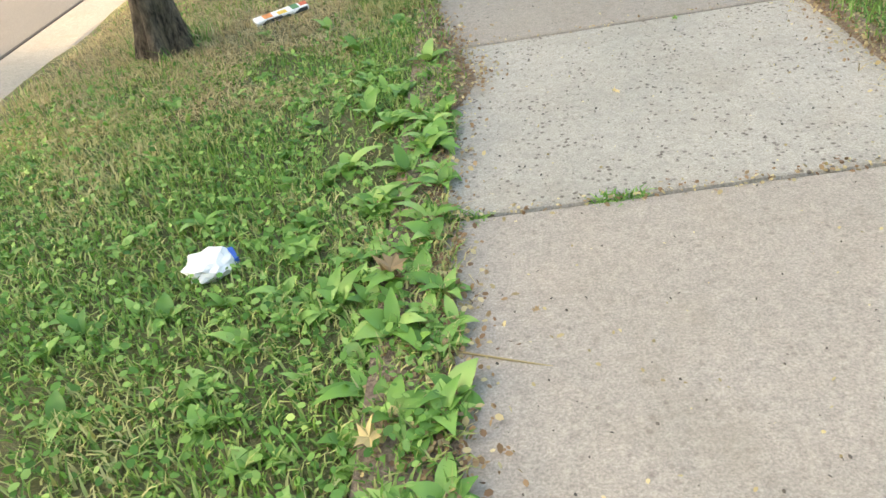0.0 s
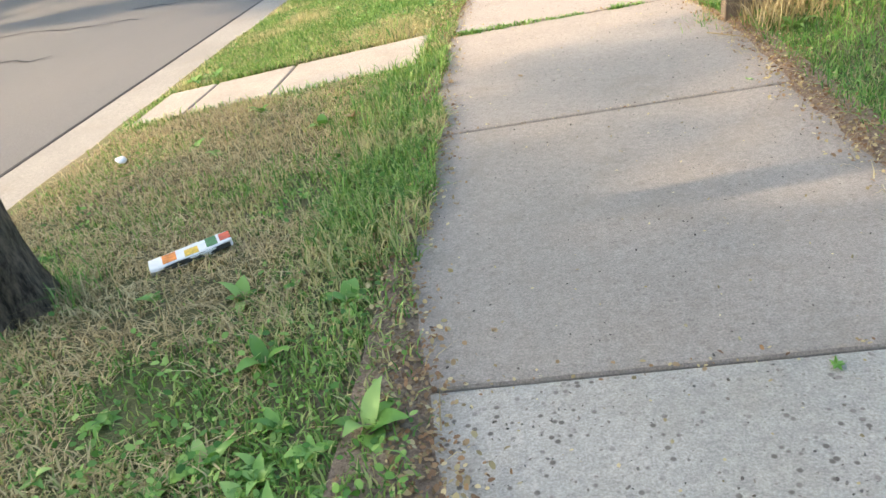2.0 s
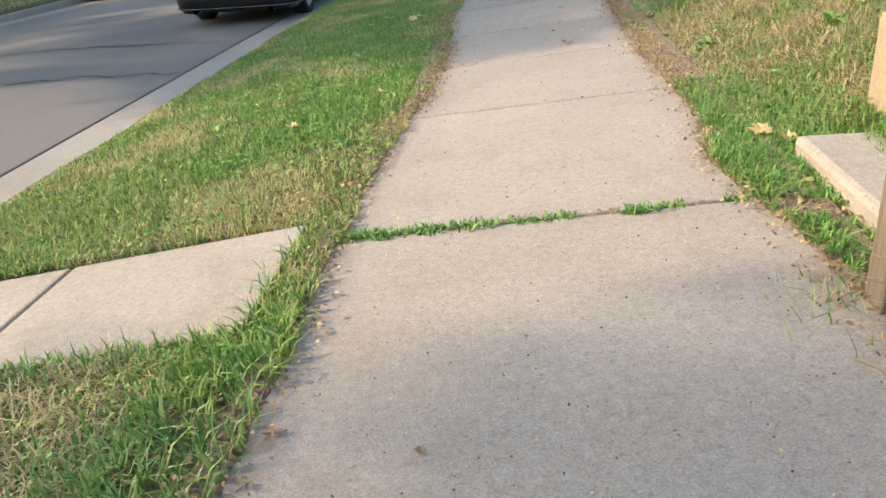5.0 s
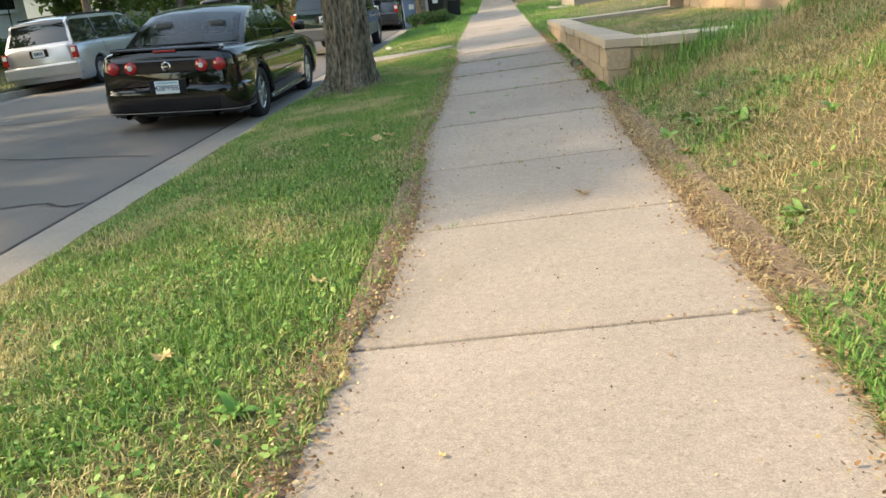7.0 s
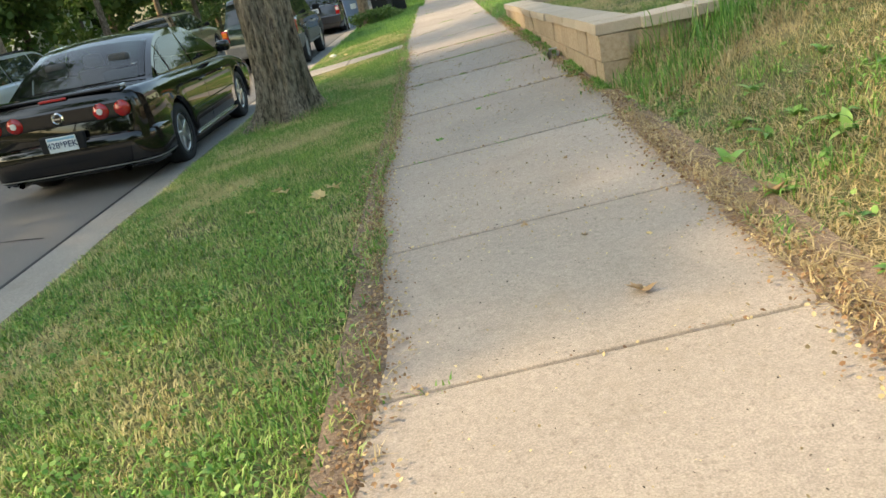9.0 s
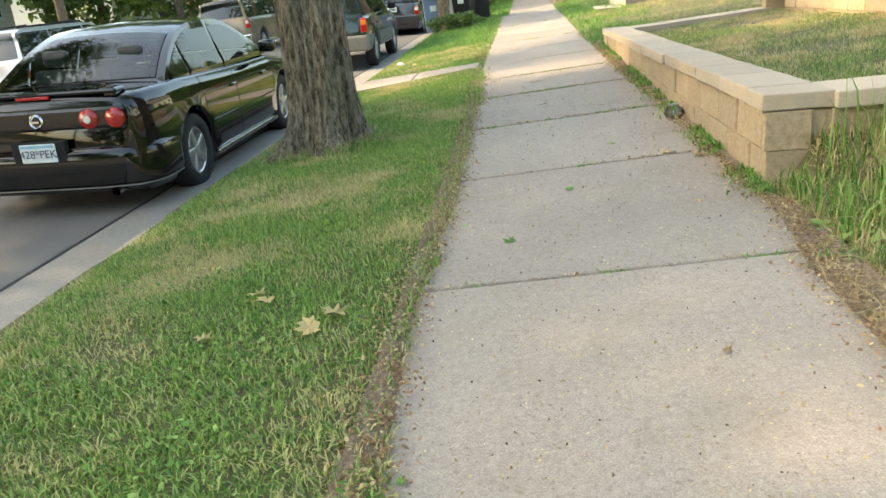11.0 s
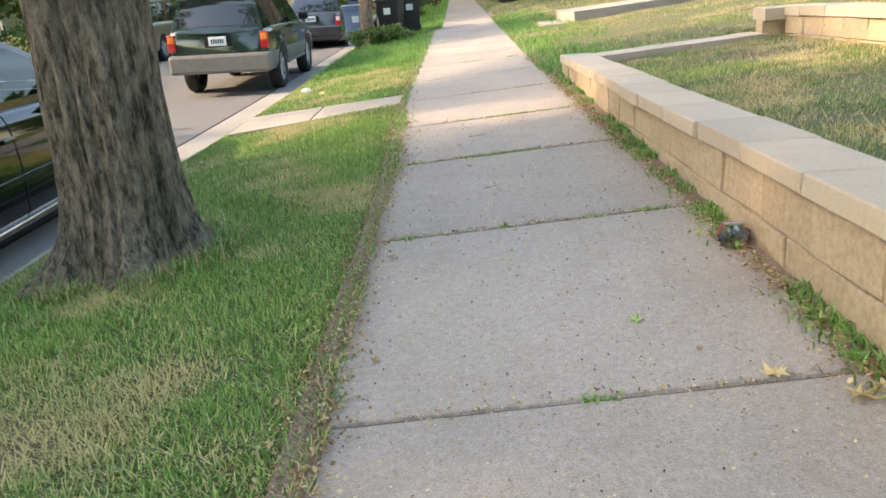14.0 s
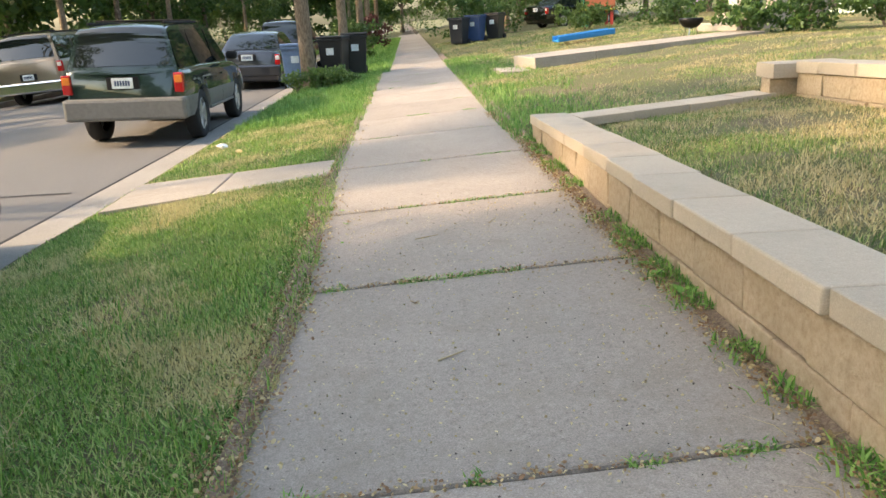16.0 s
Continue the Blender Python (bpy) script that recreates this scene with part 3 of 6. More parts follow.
    bmesh.ops.dissolve_degenerate(bm, dist=0.0005, edges=bm.edges)
    bmesh.ops.recalc_face_normals(bm, faces=bm.faces)
    part("cabin_shell", bm, paint, car_ob, smooth=False)
    if clear:
        for x, y in ((-0.36, 2.05), (0.36, 2.05), (-0.36, 1.05), (0.36, 1.05)):
            seat = part("seat_back", one_box(x - 0.23, x + 0.23, y - 0.07, y + 0.07, zb - 0.1, zb + 0.13, 0.05), SEAT_CLOTH, car_ob, "grey cloth seat back")
            part("headrest", one_box(x - 0.12, x + 0.12, y - 0.05, y + 0.05, zb + 0.15, zb + 0.30, 0.04), SEAT_CLOTH, seat)
        ring = lathe(bmesh.new(), [(0.165, -0.012), (0.178, 0.0), (0.19, 0.012), (0.178, 0.02), (0.165, -0.012)], 24)
        bmesh.ops.transform(ring, matrix=Matrix.Translation((-0.36, 2.72, zb + 0.04)) @ Matrix.Rotation(radians(65), 4, "Z"), verts=ring.verts)
        part("steering_wheel", ring, DARK, car_ob, "black steering wheel", True)
    pane_ks = [-0.9 + 0.15 * i for i in range(13)]
    for nm, idx, lb in (("rear_window", rear_i, "" if clear else "dark tinted rear glass"), ("windscreen", front_i, "")):
        part(nm, sheet_grid(bmesh.new(), [[shell(i, k, 0.008) for k in pane_ks] for i in idx]), glass, car_ob, lb, True)

    for s in (1, -1):
        for a, b in panes:
            lows, tops = [], []
            for k in range(15):
                y = a + (b - a) * k / 14
                zt, zl = pane_top(y), zb + 0.012
                if zt > zl + 0.012:
                    lows.append((s * (half_at(zl) + 0.007), y, zl))
                    tops.append((s * (half_at(zt) + 0.007), y, zt))
            part("side_window", sheet_grid(bmesh.new(), [lows, tops]), glass, car_ob)
        for y in [p[1] + 0.025 for p in panes[:-1]] + [panes[-1][1] + 0.06]:
            edge = [(x, z) for x, z in section(y) if z < zb - 0.01 and x > W2 - 0.11]
            part("door_seam", sheet_grid(bmesh.new(), [[(s * (x + 0.0025), y + o, z) for x, z in edge] for o in (-0.005, 0.005)]), DARK, car_ob)
        if tail == "round":
            part("side_moulding", one_box(*sorted((s * (W2 - 0.015), s * (W2 + 0.012))), wheels[0] + r + 0.08, wheels[1] - r - 0.08, 0.50, 0.545, 0.01), paint, car_ob)
        dk = lerp(deck, yb0 + span * 0.5)
        for u in pillars:
            part("door_handle", one_box(*sorted((s * (W2 - 0.02), s * (W2 + 0.012))), yb0 + span * u + 0.02, yb0 + span * u + 0.16, dk * 0.80, dk * 0.80 + 0.03, 0.008), paint, car_ob)
        part("rocker_trim", one_box(*sorted((s * (W2 - 0.05), s * (W2 - 0.005))), wheels[0] + r + 0.09, wheels[1] - r - 0.09, sill, sill + 0.045, 0.012), low_paint or CHROME, car_ob)
        mir = box(bmesh.new(), *sorted((s * (W2 - 0.02), s * (W2 + 0.17))), yb1 - 0.52, yb1 - 0.40, zb + 0.01, zb + 0.15, 0.04)
        part("wing_mirror", mir, paint if tail == "round" else DARK, car_ob, smooth=True)
        if rails:
            part("roof_rail", one_box(*sorted((s * (hr - 0.1), s * (hr - 0.06))), yr0 + 0.15, yr1 - 0.2, zr + 0.035, zr + 0.075, 0.012), DARK, car_ob, "black roof rail")
            if s > 0:
                for yk in (yr0 + 0.45, yr1 - 0.45):
                    part("roof_bar", one_box(-hr + 0.08, hr - 0.08, yk, yk + 0.045, zr + 0.075, zr + 0.1, 0.01), DARK, car_ob, "black roof cross bar")
    tyre, rim = wheel_meshes(r, 0.215, spokes)
    t0 = mesh_ob("wheel", tyre, RUBBER, True)
    r0 = mesh_ob("rim", rim, ALLOY)
    first = True
    for w in wheels:
        for s in (1, -1):
            t1 = t0 if first else new("wheel", t0.data)
            r1 = r0 if first else new("rim", r0.data)
            first = False
            t1.parent, r1.parent = car_ob, t1
            t1.location, t1.rotation_euler = (s * (W2 - 0.135), w, r), (0.3 * w, 0, 0 if s > 0 else math.pi)
            tagged(r1, "silver alloy rim")
    # rear end
    top = lerp(deck, 0.0)
    if tail == "round":
        part("light_panel", one_box(-W2 + 0.16, W2 - 0.16, -0.012, 0.05, top - 0.235, top - 0.055, 0.03), paint, car_ob)
        for x in (-W2 + 0.25, -W2 + 0.47, W2 - 0.47, W2 - 0.25):
            bm = lathe(bmesh.new(), [(0.0, 0.03), (0.07, 0.026), (0.082, 0.0), (0.082, -0.03)], 20)
            bmesh.ops.transform(bm, matrix=Matrix.Translation((x, -0.012, top - 0.15)) @ Matrix.Rotation(-math.pi / 2, 4, "Z"), verts=bm.verts)
            tl = part("tail_light", bm, RED_LENS, car_ob, "round red tail light", True)
            if abs(x) < W2 - 0.4:
                bm = lathe(bmesh.new(), [(0.0, 0.036), (0.03, 0.034), (0.034, 0.02)], 14)
                bmesh.ops.transform(bm, matrix=Matrix.Translation((x, -0.012, top - 0.15)) @ Matrix.Rotation(-math.pi / 2, 4, "Z"), verts=bm.verts)
                part("reversing_lens", bm, PALE_LENS, tl, "pale centre lens")
        bm = lathe(bmesh.new(), [(0.038, 0.0), (0.05, 0.014), (0.062, 0.0)], 18)
        box(bm, 0.0, 0.012, -0.045, 0.03, -0.008, 0.008)
        bmesh.ops.transform(bm, matrix=Matrix.Translation((0, -0.014, top - 0.15)) @ Matrix.Rotation(-math.pi / 2, 4, "Z"), verts=bm.verts)
        part("badge", bm, CHROME, car_ob, "round chrome badge shape")
        bm = bmesh.new()
        box(bm, -W2 + 0.22, W2 - 0.22, 0.02, 0.2, top + 0.055, top + 0.095, 0.018)
        for s in (-1, 1):
            box(bm, *sorted((s * (W2 - 0.34), s * (W2 - 0.24))), 0.05, 0.18, top - 0.01, top + 0.07, 0.015)
        for v in bm.verts:
            v.co.z -= 0.035 * (v.co.x / W2) ** 2
        sp = part("spoiler", bm, paint, car_ob, smooth=False)
        part("brake_light", one_box(-0.14, 0.14, 0.0, 0.03, top + 0.02, top + 0.045, 0.006), RED_LENS, sp)
        plan = [(-W2 - 0.004, 0.5), (-W2 - 0.004, 0.28), (-W2 + 0.03, 0.1), (-W2 + 0.16, -0.02), (-W2 + 0.4, -0.062), (-0.3, -0.075), (0.3, -0.075), (W2 - 0.4, -0.062), (W2 - 0.16, -0.02), (W2 - 0.03, 0.1), (W2 + 0.004, 0.28), (W2 + 0.004, 0.5)]
        plan = spline(plan, 3)
        rows = []
        for inset, z in ((0.10, 0.225), (0.03, 0.235), (0.012, 0.27), (0.0, 0.36), (0.0, 0.50), (0.008, 0.555), (0.03, 0.585), (0.10, 0.60)):
            rows.append([(x * (1 - inset / W2), y + inset, z) for x, y in plan])
        part("bumper", sheet_grid(bmesh.new(), rows), paint, car_ob, "glossy black wrap-around bumper", True)
        part("bumper_line", sheet_grid(bmesh.new(), [[(x * 1.002, y - 0.003, z) for x, y in plan] for z in (0.268, 0.28)]), CLADDING, car_ob)
        for x in (-W2 + 0.35, W2 - 0.35):
            bm = tube(bmesh.new(), (x, -0.06, 0.235), (x, 0.3, 0.235), 0.038, 0.038, 14, False)
            tube(bm, (x, -0.055, 0.235), (x, 0.3, 0.235), 0.03, 0.03, 14, False)
            part("exhaust_tip", bm, CHROME, car_ob, "chrome exhaust pipe", True)
    else:
        part("bumper", one_box(-W2 + 0.02, W2 - 0.02, -0.09, 0.16, max(0.36, sill), max(0.66, sill + 0.32), 0.05), low_paint or paint, car_ob)
        for s in (-1, 1):
            x0, x1 = sorted((s * (W2 - 0.17), s * (W2 - 0.035)))
            hi = top if not hatch else top
            tl = part("tail_light", one_box(x0, x1, -0.02, 0.10, hi - 0.34, hi - 0.06, 0.02), RED_LENS, car_ob, "red tail light")
            part("indicator_lens", one_box(x0 + 0.012, x1 - 0.012, -0.026, 0.02, hi - 0.2, hi - 0.09, 0.012), AMBER_LENS if tail == "amber" else PALE_LENS, tl)
    pz = plate_z
    yp = -0.075 if tail == "round" else -0.012
    part("plate_recess", one_box(-0.23, 0.23, yp + 0.0, yp + 0.06, pz - 0.09, pz + 0.09, 0.01), DARK, car_ob)
    pl = part("number_plate", one_box(-0.152, 0.152, yp - 0.014, yp - 0.004, pz - 0.076, pz + 0.076, 0.006), PLATE_WHITE, car_ob, "pale number plate with dark characters")
    if plate_text:
        cu = bpy.data.curves.new("plate_text", "FONT")
        cu.body, cu.size, cu.align_x, cu.align_y, cu.extrude = plate_text, 0.088, "CENTER", "CENTER", 0.001
        tx = new("plate_text", cu)
        tx.data.materials.append(PLATE_BLUE)
        tx.parent = pl
        tx.matrix_local = pose(0, yp - 0.017, pz - 0.008, 90, 0, 0)
        part("plate_band", one_box(-0.14, 0.14, yp - 0.016, yp - 0.012, pz + 0.045, pz + 0.066), plain("plate_band_blue", (0.25, 0.45, 0.6), 0.5), pl)
    else:
        for i in range(6):
            part("character_bar", one_box(-0.11 + 0.038 * i, -0.085 + 0.038 * i, yp - 0.017, yp - 0.013, pz - 0.035, pz + 0.035), PLATE_BLUE, pl)
    # nose
    for s in (-1, 1):
        x0, x1 = sorted((s * (W2 - 0.5), s * (W2 - 0.14)))
        part("headlight", one_box(x0, x1, L - 0.10, L + 0.008, lerp(deck, L) - 0.20, lerp(deck, L) - 0.06, 0.03), PALE_LENS, car_ob)
    return car_ob


R_Z = -0.33
car("black_sedan", pose(-3.52, 15.66, R_Z - 0.01, 0, 1.2, 0.6), "glossy black four-door sedan parked at the kerb", "car", BLACK_PAINT, 4.85, 1.83,
    [(0, 0.97), (0.15, 1.0), (0.9, 1.01), (2.0, 0.97), (3.4, 0.95), (4.0, 0.88), (4.7, 0.74), (4.85, 0.62)],
    (0.60, 1.52, 2.55, 3.5, 1.0, 1.43), (0.94, 3.74), 0.335, 0.2, spokes=5, pillars=(0.46, 0.80), plate_z=0.58, plate_text="428*PEK",
    panes=((0.86, 1.22), (1.27, 2.08), (2.14, 3.30)), clear=True)
car("silver_minivan", pose(-10.3, 24.4, -0.60, 0, -3.5, 0), "silver minivan parked by the far kerb", "van", SILVER_PAINT, 4.9, 1.96,
    [(0, 1.06), (1.5, 1.08), (3.6, 1.03), (4.2, 0.95), (4.8, 0.72), (4.9, 0.6)],
    (0.05, 0.42, 3.1, 4.1, 1.06, 1.66), (1.0, 4.0), 0.33, 0.2, pillars=(0.33, 0.66), tail="red", plate_z=0.92, rails=True, hatch=True)
car("green_suv", pose(-3.68, 25.95, R_Z - 0.07, 0, 1, 0.5), "dark green compact SUV with grey lower cladding", "suv", GREEN_PAINT, 4.4, 1.79,
    [(0, 1.12), (1.4, 1.12), (3.2, 1.08), (3.6, 1.04), (4.25, 0.9), (4.4, 0.7)],
    (0.02, 0.32, 2.45, 3.3, 1.10, 1.70), (0.92, 3.54), 0.375, 0.40, CLADDING, 0.74, 5, (0.34, 0.68), "amber", 0.93, "", True, True)
car("tan_suv", pose(-9.75, 36.0, -0.60, 0, -3.5, -1), "tan full-size SUV parked across the street", "suv", TAN_PAINT, 5.2, 2.0,
    [(0, 1.20), (1.6, 1.2), (3.6, 1.18), (4.0, 1.14), (5.0, 1.02), (5.2, 0.8)],
    (0.03, 0.3, 2.9, 3.8, 1.18, 1.86), (1.15, 4.3), 0.38, 0.34, CHROME, 0.30, 6, (0.33, 0.66), "red", 0.78, "", True, True)
car("grey_sedan", pose(-3.85, 35.6, R_Z - 0.075, 0, 1, 0), "dark grey sedan parked beyond the green SUV", "car", GREY_PAINT, 4.6, 1.8,
    [(0, 0.98), (0.6, 1.02), (2.0, 0.96), (3.4, 0.94), (4.4, 0.74), (4.6, 0.6)],
    (0.45, 1.35, 2.5, 3.4, 1.0, 1.45), (1.0, 3.65), 0.33, 0.2, tail="red", plate_z=0.85)
car("black_suv", pose(-3.9, 42.2, R_Z - 0.075, 0, 1, 0), "black SUV parked further down the street", "suv", GREY_PAINT, 4.7, 1.9,
    [(0, 1.1), (3.4, 1.08), (4.5, 0.9), (4.7, 0.7)], (0.03, 0.35, 2.6, 3.5, 1.08, 1.74), (0.95, 3.75), 0.36, 0.3, tail="red", plate_z=0.9, rails=True, hatch=True)

# ---- trees ----
def fast_mesh(name, verts, faces, mat):
    """Many small faces of equal size, from arrays."""
    me = bpy.data.meshes.new(name)
    k = faces.shape[1]
    me.vertices.add(len(verts))
    me.vertices.foreach_set("co", verts.astype(np.float32).ravel())
    me.loops.add(faces.size)
    me.loops.foreach_set("vertex_index", faces.astype(np.int32).ravel())
    me.polygons.add(len(faces))
    me.polygons.foreach_set("loop_start", np.arange(0, faces.size, k, dtype=np.int32))
    me.update(calc_edges=True)
    me.validate()
    me.materials.append(mat)
    return new(name, me)


def leaf_cloud(name, centres, spread, per, size, mat, rng, flat=0.75):
    """Leaves, each a folded four-cornered blade, in clumps about the centres."""
    c = np.repeat(np.asarray(centres, float), per, axis=0)
    n = len(c)
    d = rng.normal(size=(n, 3))
    d /= np.linalg.norm(d, axis=1, keepdims=True)
    pos = c + d * (spread * rng.random((n, 1)) ** 0.5) * np.array([1, 1, flat])
    a = rng.normal(size=(n, 3))
    a[:, 2] -= 0.4
    a /= np.linalg.norm(a, axis=1, keepdims=True)
    b = np.cross(a, rng.normal(size=(n, 3)))
    b /= np.linalg.norm(b, axis=1, keepdims=True)
    s = size * rng.uniform(0.6, 1.3, (n, 1))
    up = np.cross(a, b) * s * 0.12
    verts = np.stack([pos - a * s * 0.5, pos + b * s * 0.32 + up, pos + a * s * 0.5, pos - b * s * 0.32 + up], 1).reshape(-1, 3)
    faces = np.arange(4 * n).reshape(n, 4)
    return fast_mesh(name, verts, faces, mat)


def trunk_mesh(r, h, flare, lean, seg, rings, rough, seed, top=0.6):
    bm = bmesh.new()
    rows = []
    for k in range(rings + 1):
        u = (k / rings) ** 1.6
        z = -0.12 + u * h
        rr = r * (1 - (1 - top) * u) + flare * math.exp(-max(0, z) / 0.16) * r
        row = []
        for i in range(seg):
            a = i * math.tau / seg
            lobe = 1 + 0.30 * math.exp(-max(0, z) / 0.22) * math.sin(5 * a + seed) + 0.05 * math.sin(3 * a + seed * 2)
            q = rr * lobe + rough * 0.8 * noise.noise((math.cos(a) * 5, math.sin(a) * 5, z * 1.1 + seed)) - rough * 1.3 * abs(noise.noise((math.cos(a) * 9, math.sin(a) * 9, z * 1.3 + seed)))
            row.append(bm.verts.new((q * math.cos(a) + lean[0] * z, q * math.sin(a) + lean[1] * z, z)))
        rows.append(row)
    for a, b in zip(rows, rows[1:]):
        for i in range(seg):
            j = (i + 1) % seg
            bm.faces.new((a[i], a[j], b[j], b[i]))
    bm.faces.new(rows[-1])
    return bm


def tree(name, at, label, r, h, crown, bark, leaf, seed, lean=(0, 0), flare=0.35, seg=20, rings=14, rough=0.0, clumps=90, per=70, leaf_size=0.16, limbs=7, top=0.6):
    """crown: (dx, dy, z, radius across x, across y, half height)."""
    rnd, rng = random.Random(seed), np.random.default_rng(seed)
    thing = base(name, pose(*at), label, "tree", "street trees")
    part("trunk", trunk_mesh(r, h, flare, lean, seg, rings, rough or r * 0.12, seed, top), bark, thing, smooth=True)
    cx, cy, cz, rx, ry, rz = crown
    tip = Vector((lean[0] * h, lean[1] * h, h - 0.3))
    cents = []
    for k in range(limbs):
        a = k * math.tau / limbs + rnd.uniform(-0.4, 0.4)
        end = Vector((cx + rx * 0.6 * math.cos(a), cy + ry * 0.6 * math.sin(a), cz + rnd.uniform(-0.4, 0.5) * rz))
        mid = tip.lerp(end, 0.5) + Vector((0, 0, 0.25 * rz))
        bm = tube(bmesh.new(), tip - Vector((0, 0, 0.3)), mid, r * top * 0.55, r * 0.25, 8)
        tube(bm, mid, end, r * 0.25, r * 0.08, 7)
        part("limb", bm, bark, thing, smooth=True)
    for k in range(clumps):
        v = Vector((rnd.gauss(0, 1), rnd.gauss(0, 1), rnd.gauss(0, 1))).normalized() * (rnd.random() ** 0.4)
        w = 1 + 0.25 * noise.noise(v * 2 + Vector((seed, 0, 0)))
        cents.append((cx + v.x * rx * w, cy + v.y * ry * w, cz + v.z * rz * w))
    crown_ob = leaf_cloud("crown", cents, 0.75, per, leaf_size, leaf, rng)
    crown_ob.parent = thing
    return thing


tree("boulevard_tree", (-1.42, 4.02, -0.1), "young street tree with dark furrowed bark in dry grass", 0.105, 3.4, (0.2, 0, 4.6, 2.0, 2.0, 1.5), DARK_BARK, LEAF, 3, (-0.02, 0.0), 0.45, 26, 20, 0.018, 60, 60, 0.15)
tree("shade_tree", (-1.42, 16.65, -0.12), "large street tree with deeply furrowed grey-brown bark", 0.31, 5.2, (0.3, 0.5, 9.0, 4.6, 4.6, 3.0), BARK, LEAF, 8, (0.015, 0.01), 0.5, 200, 90, 0.045, 170, 70, 0.17, 9, 0.72)
# The first four stand out of view, added to shade the sidewalk.
FAR_TREES = [(-10.6, -4.5, 7.2, 3.3, 3.4, 2.7), (-10.6, 2.1, 7.4, 3.4, 3.1, 2.8), (-10.7, 12.0, 7.3, 3.4, 2.9, 2.8), (-10.9, 15.9, 7.2, 3.2, 2.4, 2.7), (-10.4, 21.0, 8.6, 2.2, 2.2, 2.0), (-10.6, 30.5, 7.2, 2.6, 2.6, 2.4), (-10.8, 38.5, 7.2, 3.6, 3.4, 3.2), (-10.5, 44.0, 7.2, 4.0, 3.6, 3.6), (-10.7, 50.0, 7.5, 4.2, 3.8, 3.8), (-10.4, 56.5, 7.2, 4.4, 3.8, 4.0), (-10.4, 64.0, 7.0, 4.6, 4.4, 4.2), (-9.8, 73.0, 7.0, 5.0, 4.6, 4.6)]
for k, (x, y, cz, rx, ry, rz) in enumerate(FAR_TREES):
    # Crowns reach streetward to hold their shadows; 1 to 3 are denser for shade.
    tree("street_tree", (x - 1.5, y, -0.4), "brown-trunked tree on the far grass strip, some added unseen to cast shade", 0.17, 4.0, (1.7, 0, cz + 0.25, rx, ry, rz), PALE_BARK if k % 2 else DARK_BARK, LEAF if k % 3 else LIGHT_LEAF, 20 + k, (random.uniform(-0.02, 0.02), 0), 0.3, 12, 8, 0.0, 120, 150 if k in (1, 2, 3) else 70, 0.17, 6)
for k, (x, y, cz, rx) in enumerate([(-1.6, 40.0, 7.0, 3.6), (-1.5, 48.0, 6.6, 4.0), (-1.6, 57.0, 6.4, 4.2), (-1.5, 67.0, 6.0, 4.4), (3.4, 58.0, 5.0, 3.8), (4.2, 70.0, 4.8, 4.4), (6.5, 62.0, 5.4, 4.4), (-4.5, 84.0, 6.0, 5.0)]):
    tree("street_tree", (x, y, -0.1 if x < 0 else 0.3), "street tree with pale brown trunk along the sidewalk", 0.19, 4.0, (0, 0, cz, rx, rx, 3.2), PALE_BARK, LIGHT_LEAF if k % 2 else LEAF, 50 + k, (0, 0), 0.3, 12, 8, 0.0, 110, 60, 0.2, 6)
# garden trees behind the houses, round the whole place
# (-1.5, -12) to (-6, -48) are unseen, added to darken car glass reflections.
BACK = [(-17.5, 27, 3.6, 2.6), (-15.5, 47, 4.2, 3.6), (-20, 56, 5.5, 5), (-14.5, 62, 4.6, 4.4), (-17, 76, 6, 6), (-9, 88, 6, 6), (0, 98, 6, 7), (9, 88, 6, 6), (12, 74, 5, 5), (18, 60, 6, 6), (24, 46, 6, 6), (28, 30, 7, 6), (-26, 34, 7, 6), (-27, 14, 7, 6), (-24, -4, 7, 6), (20, 8, 7, 6), (16, -8, 7, 6), (0, -24, 7, 7), (-14, -20, 7, 7), (-30, 68, 8, 8), (26, 82, 8, 8), (15.5, 52, 4.5, 3.5), (-16.2, 40, 3.4, 3.0), (-18.5, 66, 4.5, 4.4), (-13.2, 82, 4.5, 4.2), (-5.0, 102, 5.0, 5.0), (5.0, 94, 4.6, 4.6), (9.5, 78, 4.2, 3.8), (13.5, 66, 4.2, 4.0), (18, 72, 5, 5), (-22, 84, 6, 6), (-15, 100, 6, 6), (11, 104, 6, 6), (-1.5, -12, 5.5, 3.6), (-1.5, -22, 5.5, 4.0), (-13, -10, 6, 4.5), (-13, -30, 6, 5), (6, -16, 6, 5), (5, -34, 6.5, 6), (-6, -48, 7, 7), (-17.5, 20, 3.6, 3.0)]
for k, (x, y, cz, rr) in enumerate(BACK):
    z0 = ground_z(x, y)
    tree("garden_tree", (x, y, z0), "leafy tree among the houses, some added unseen to darken reflections", 0.22, 3.0, (0, 0, cz, rr, rr, cz - 0.9), DARK_BARK, LEAF if k % 2 else LIGHT_LEAF, 80 + k, (0, 0), 0.3, 10, 6, 0.0, 130, 46, 0.34 if rr < 5 else 0.5, 5)


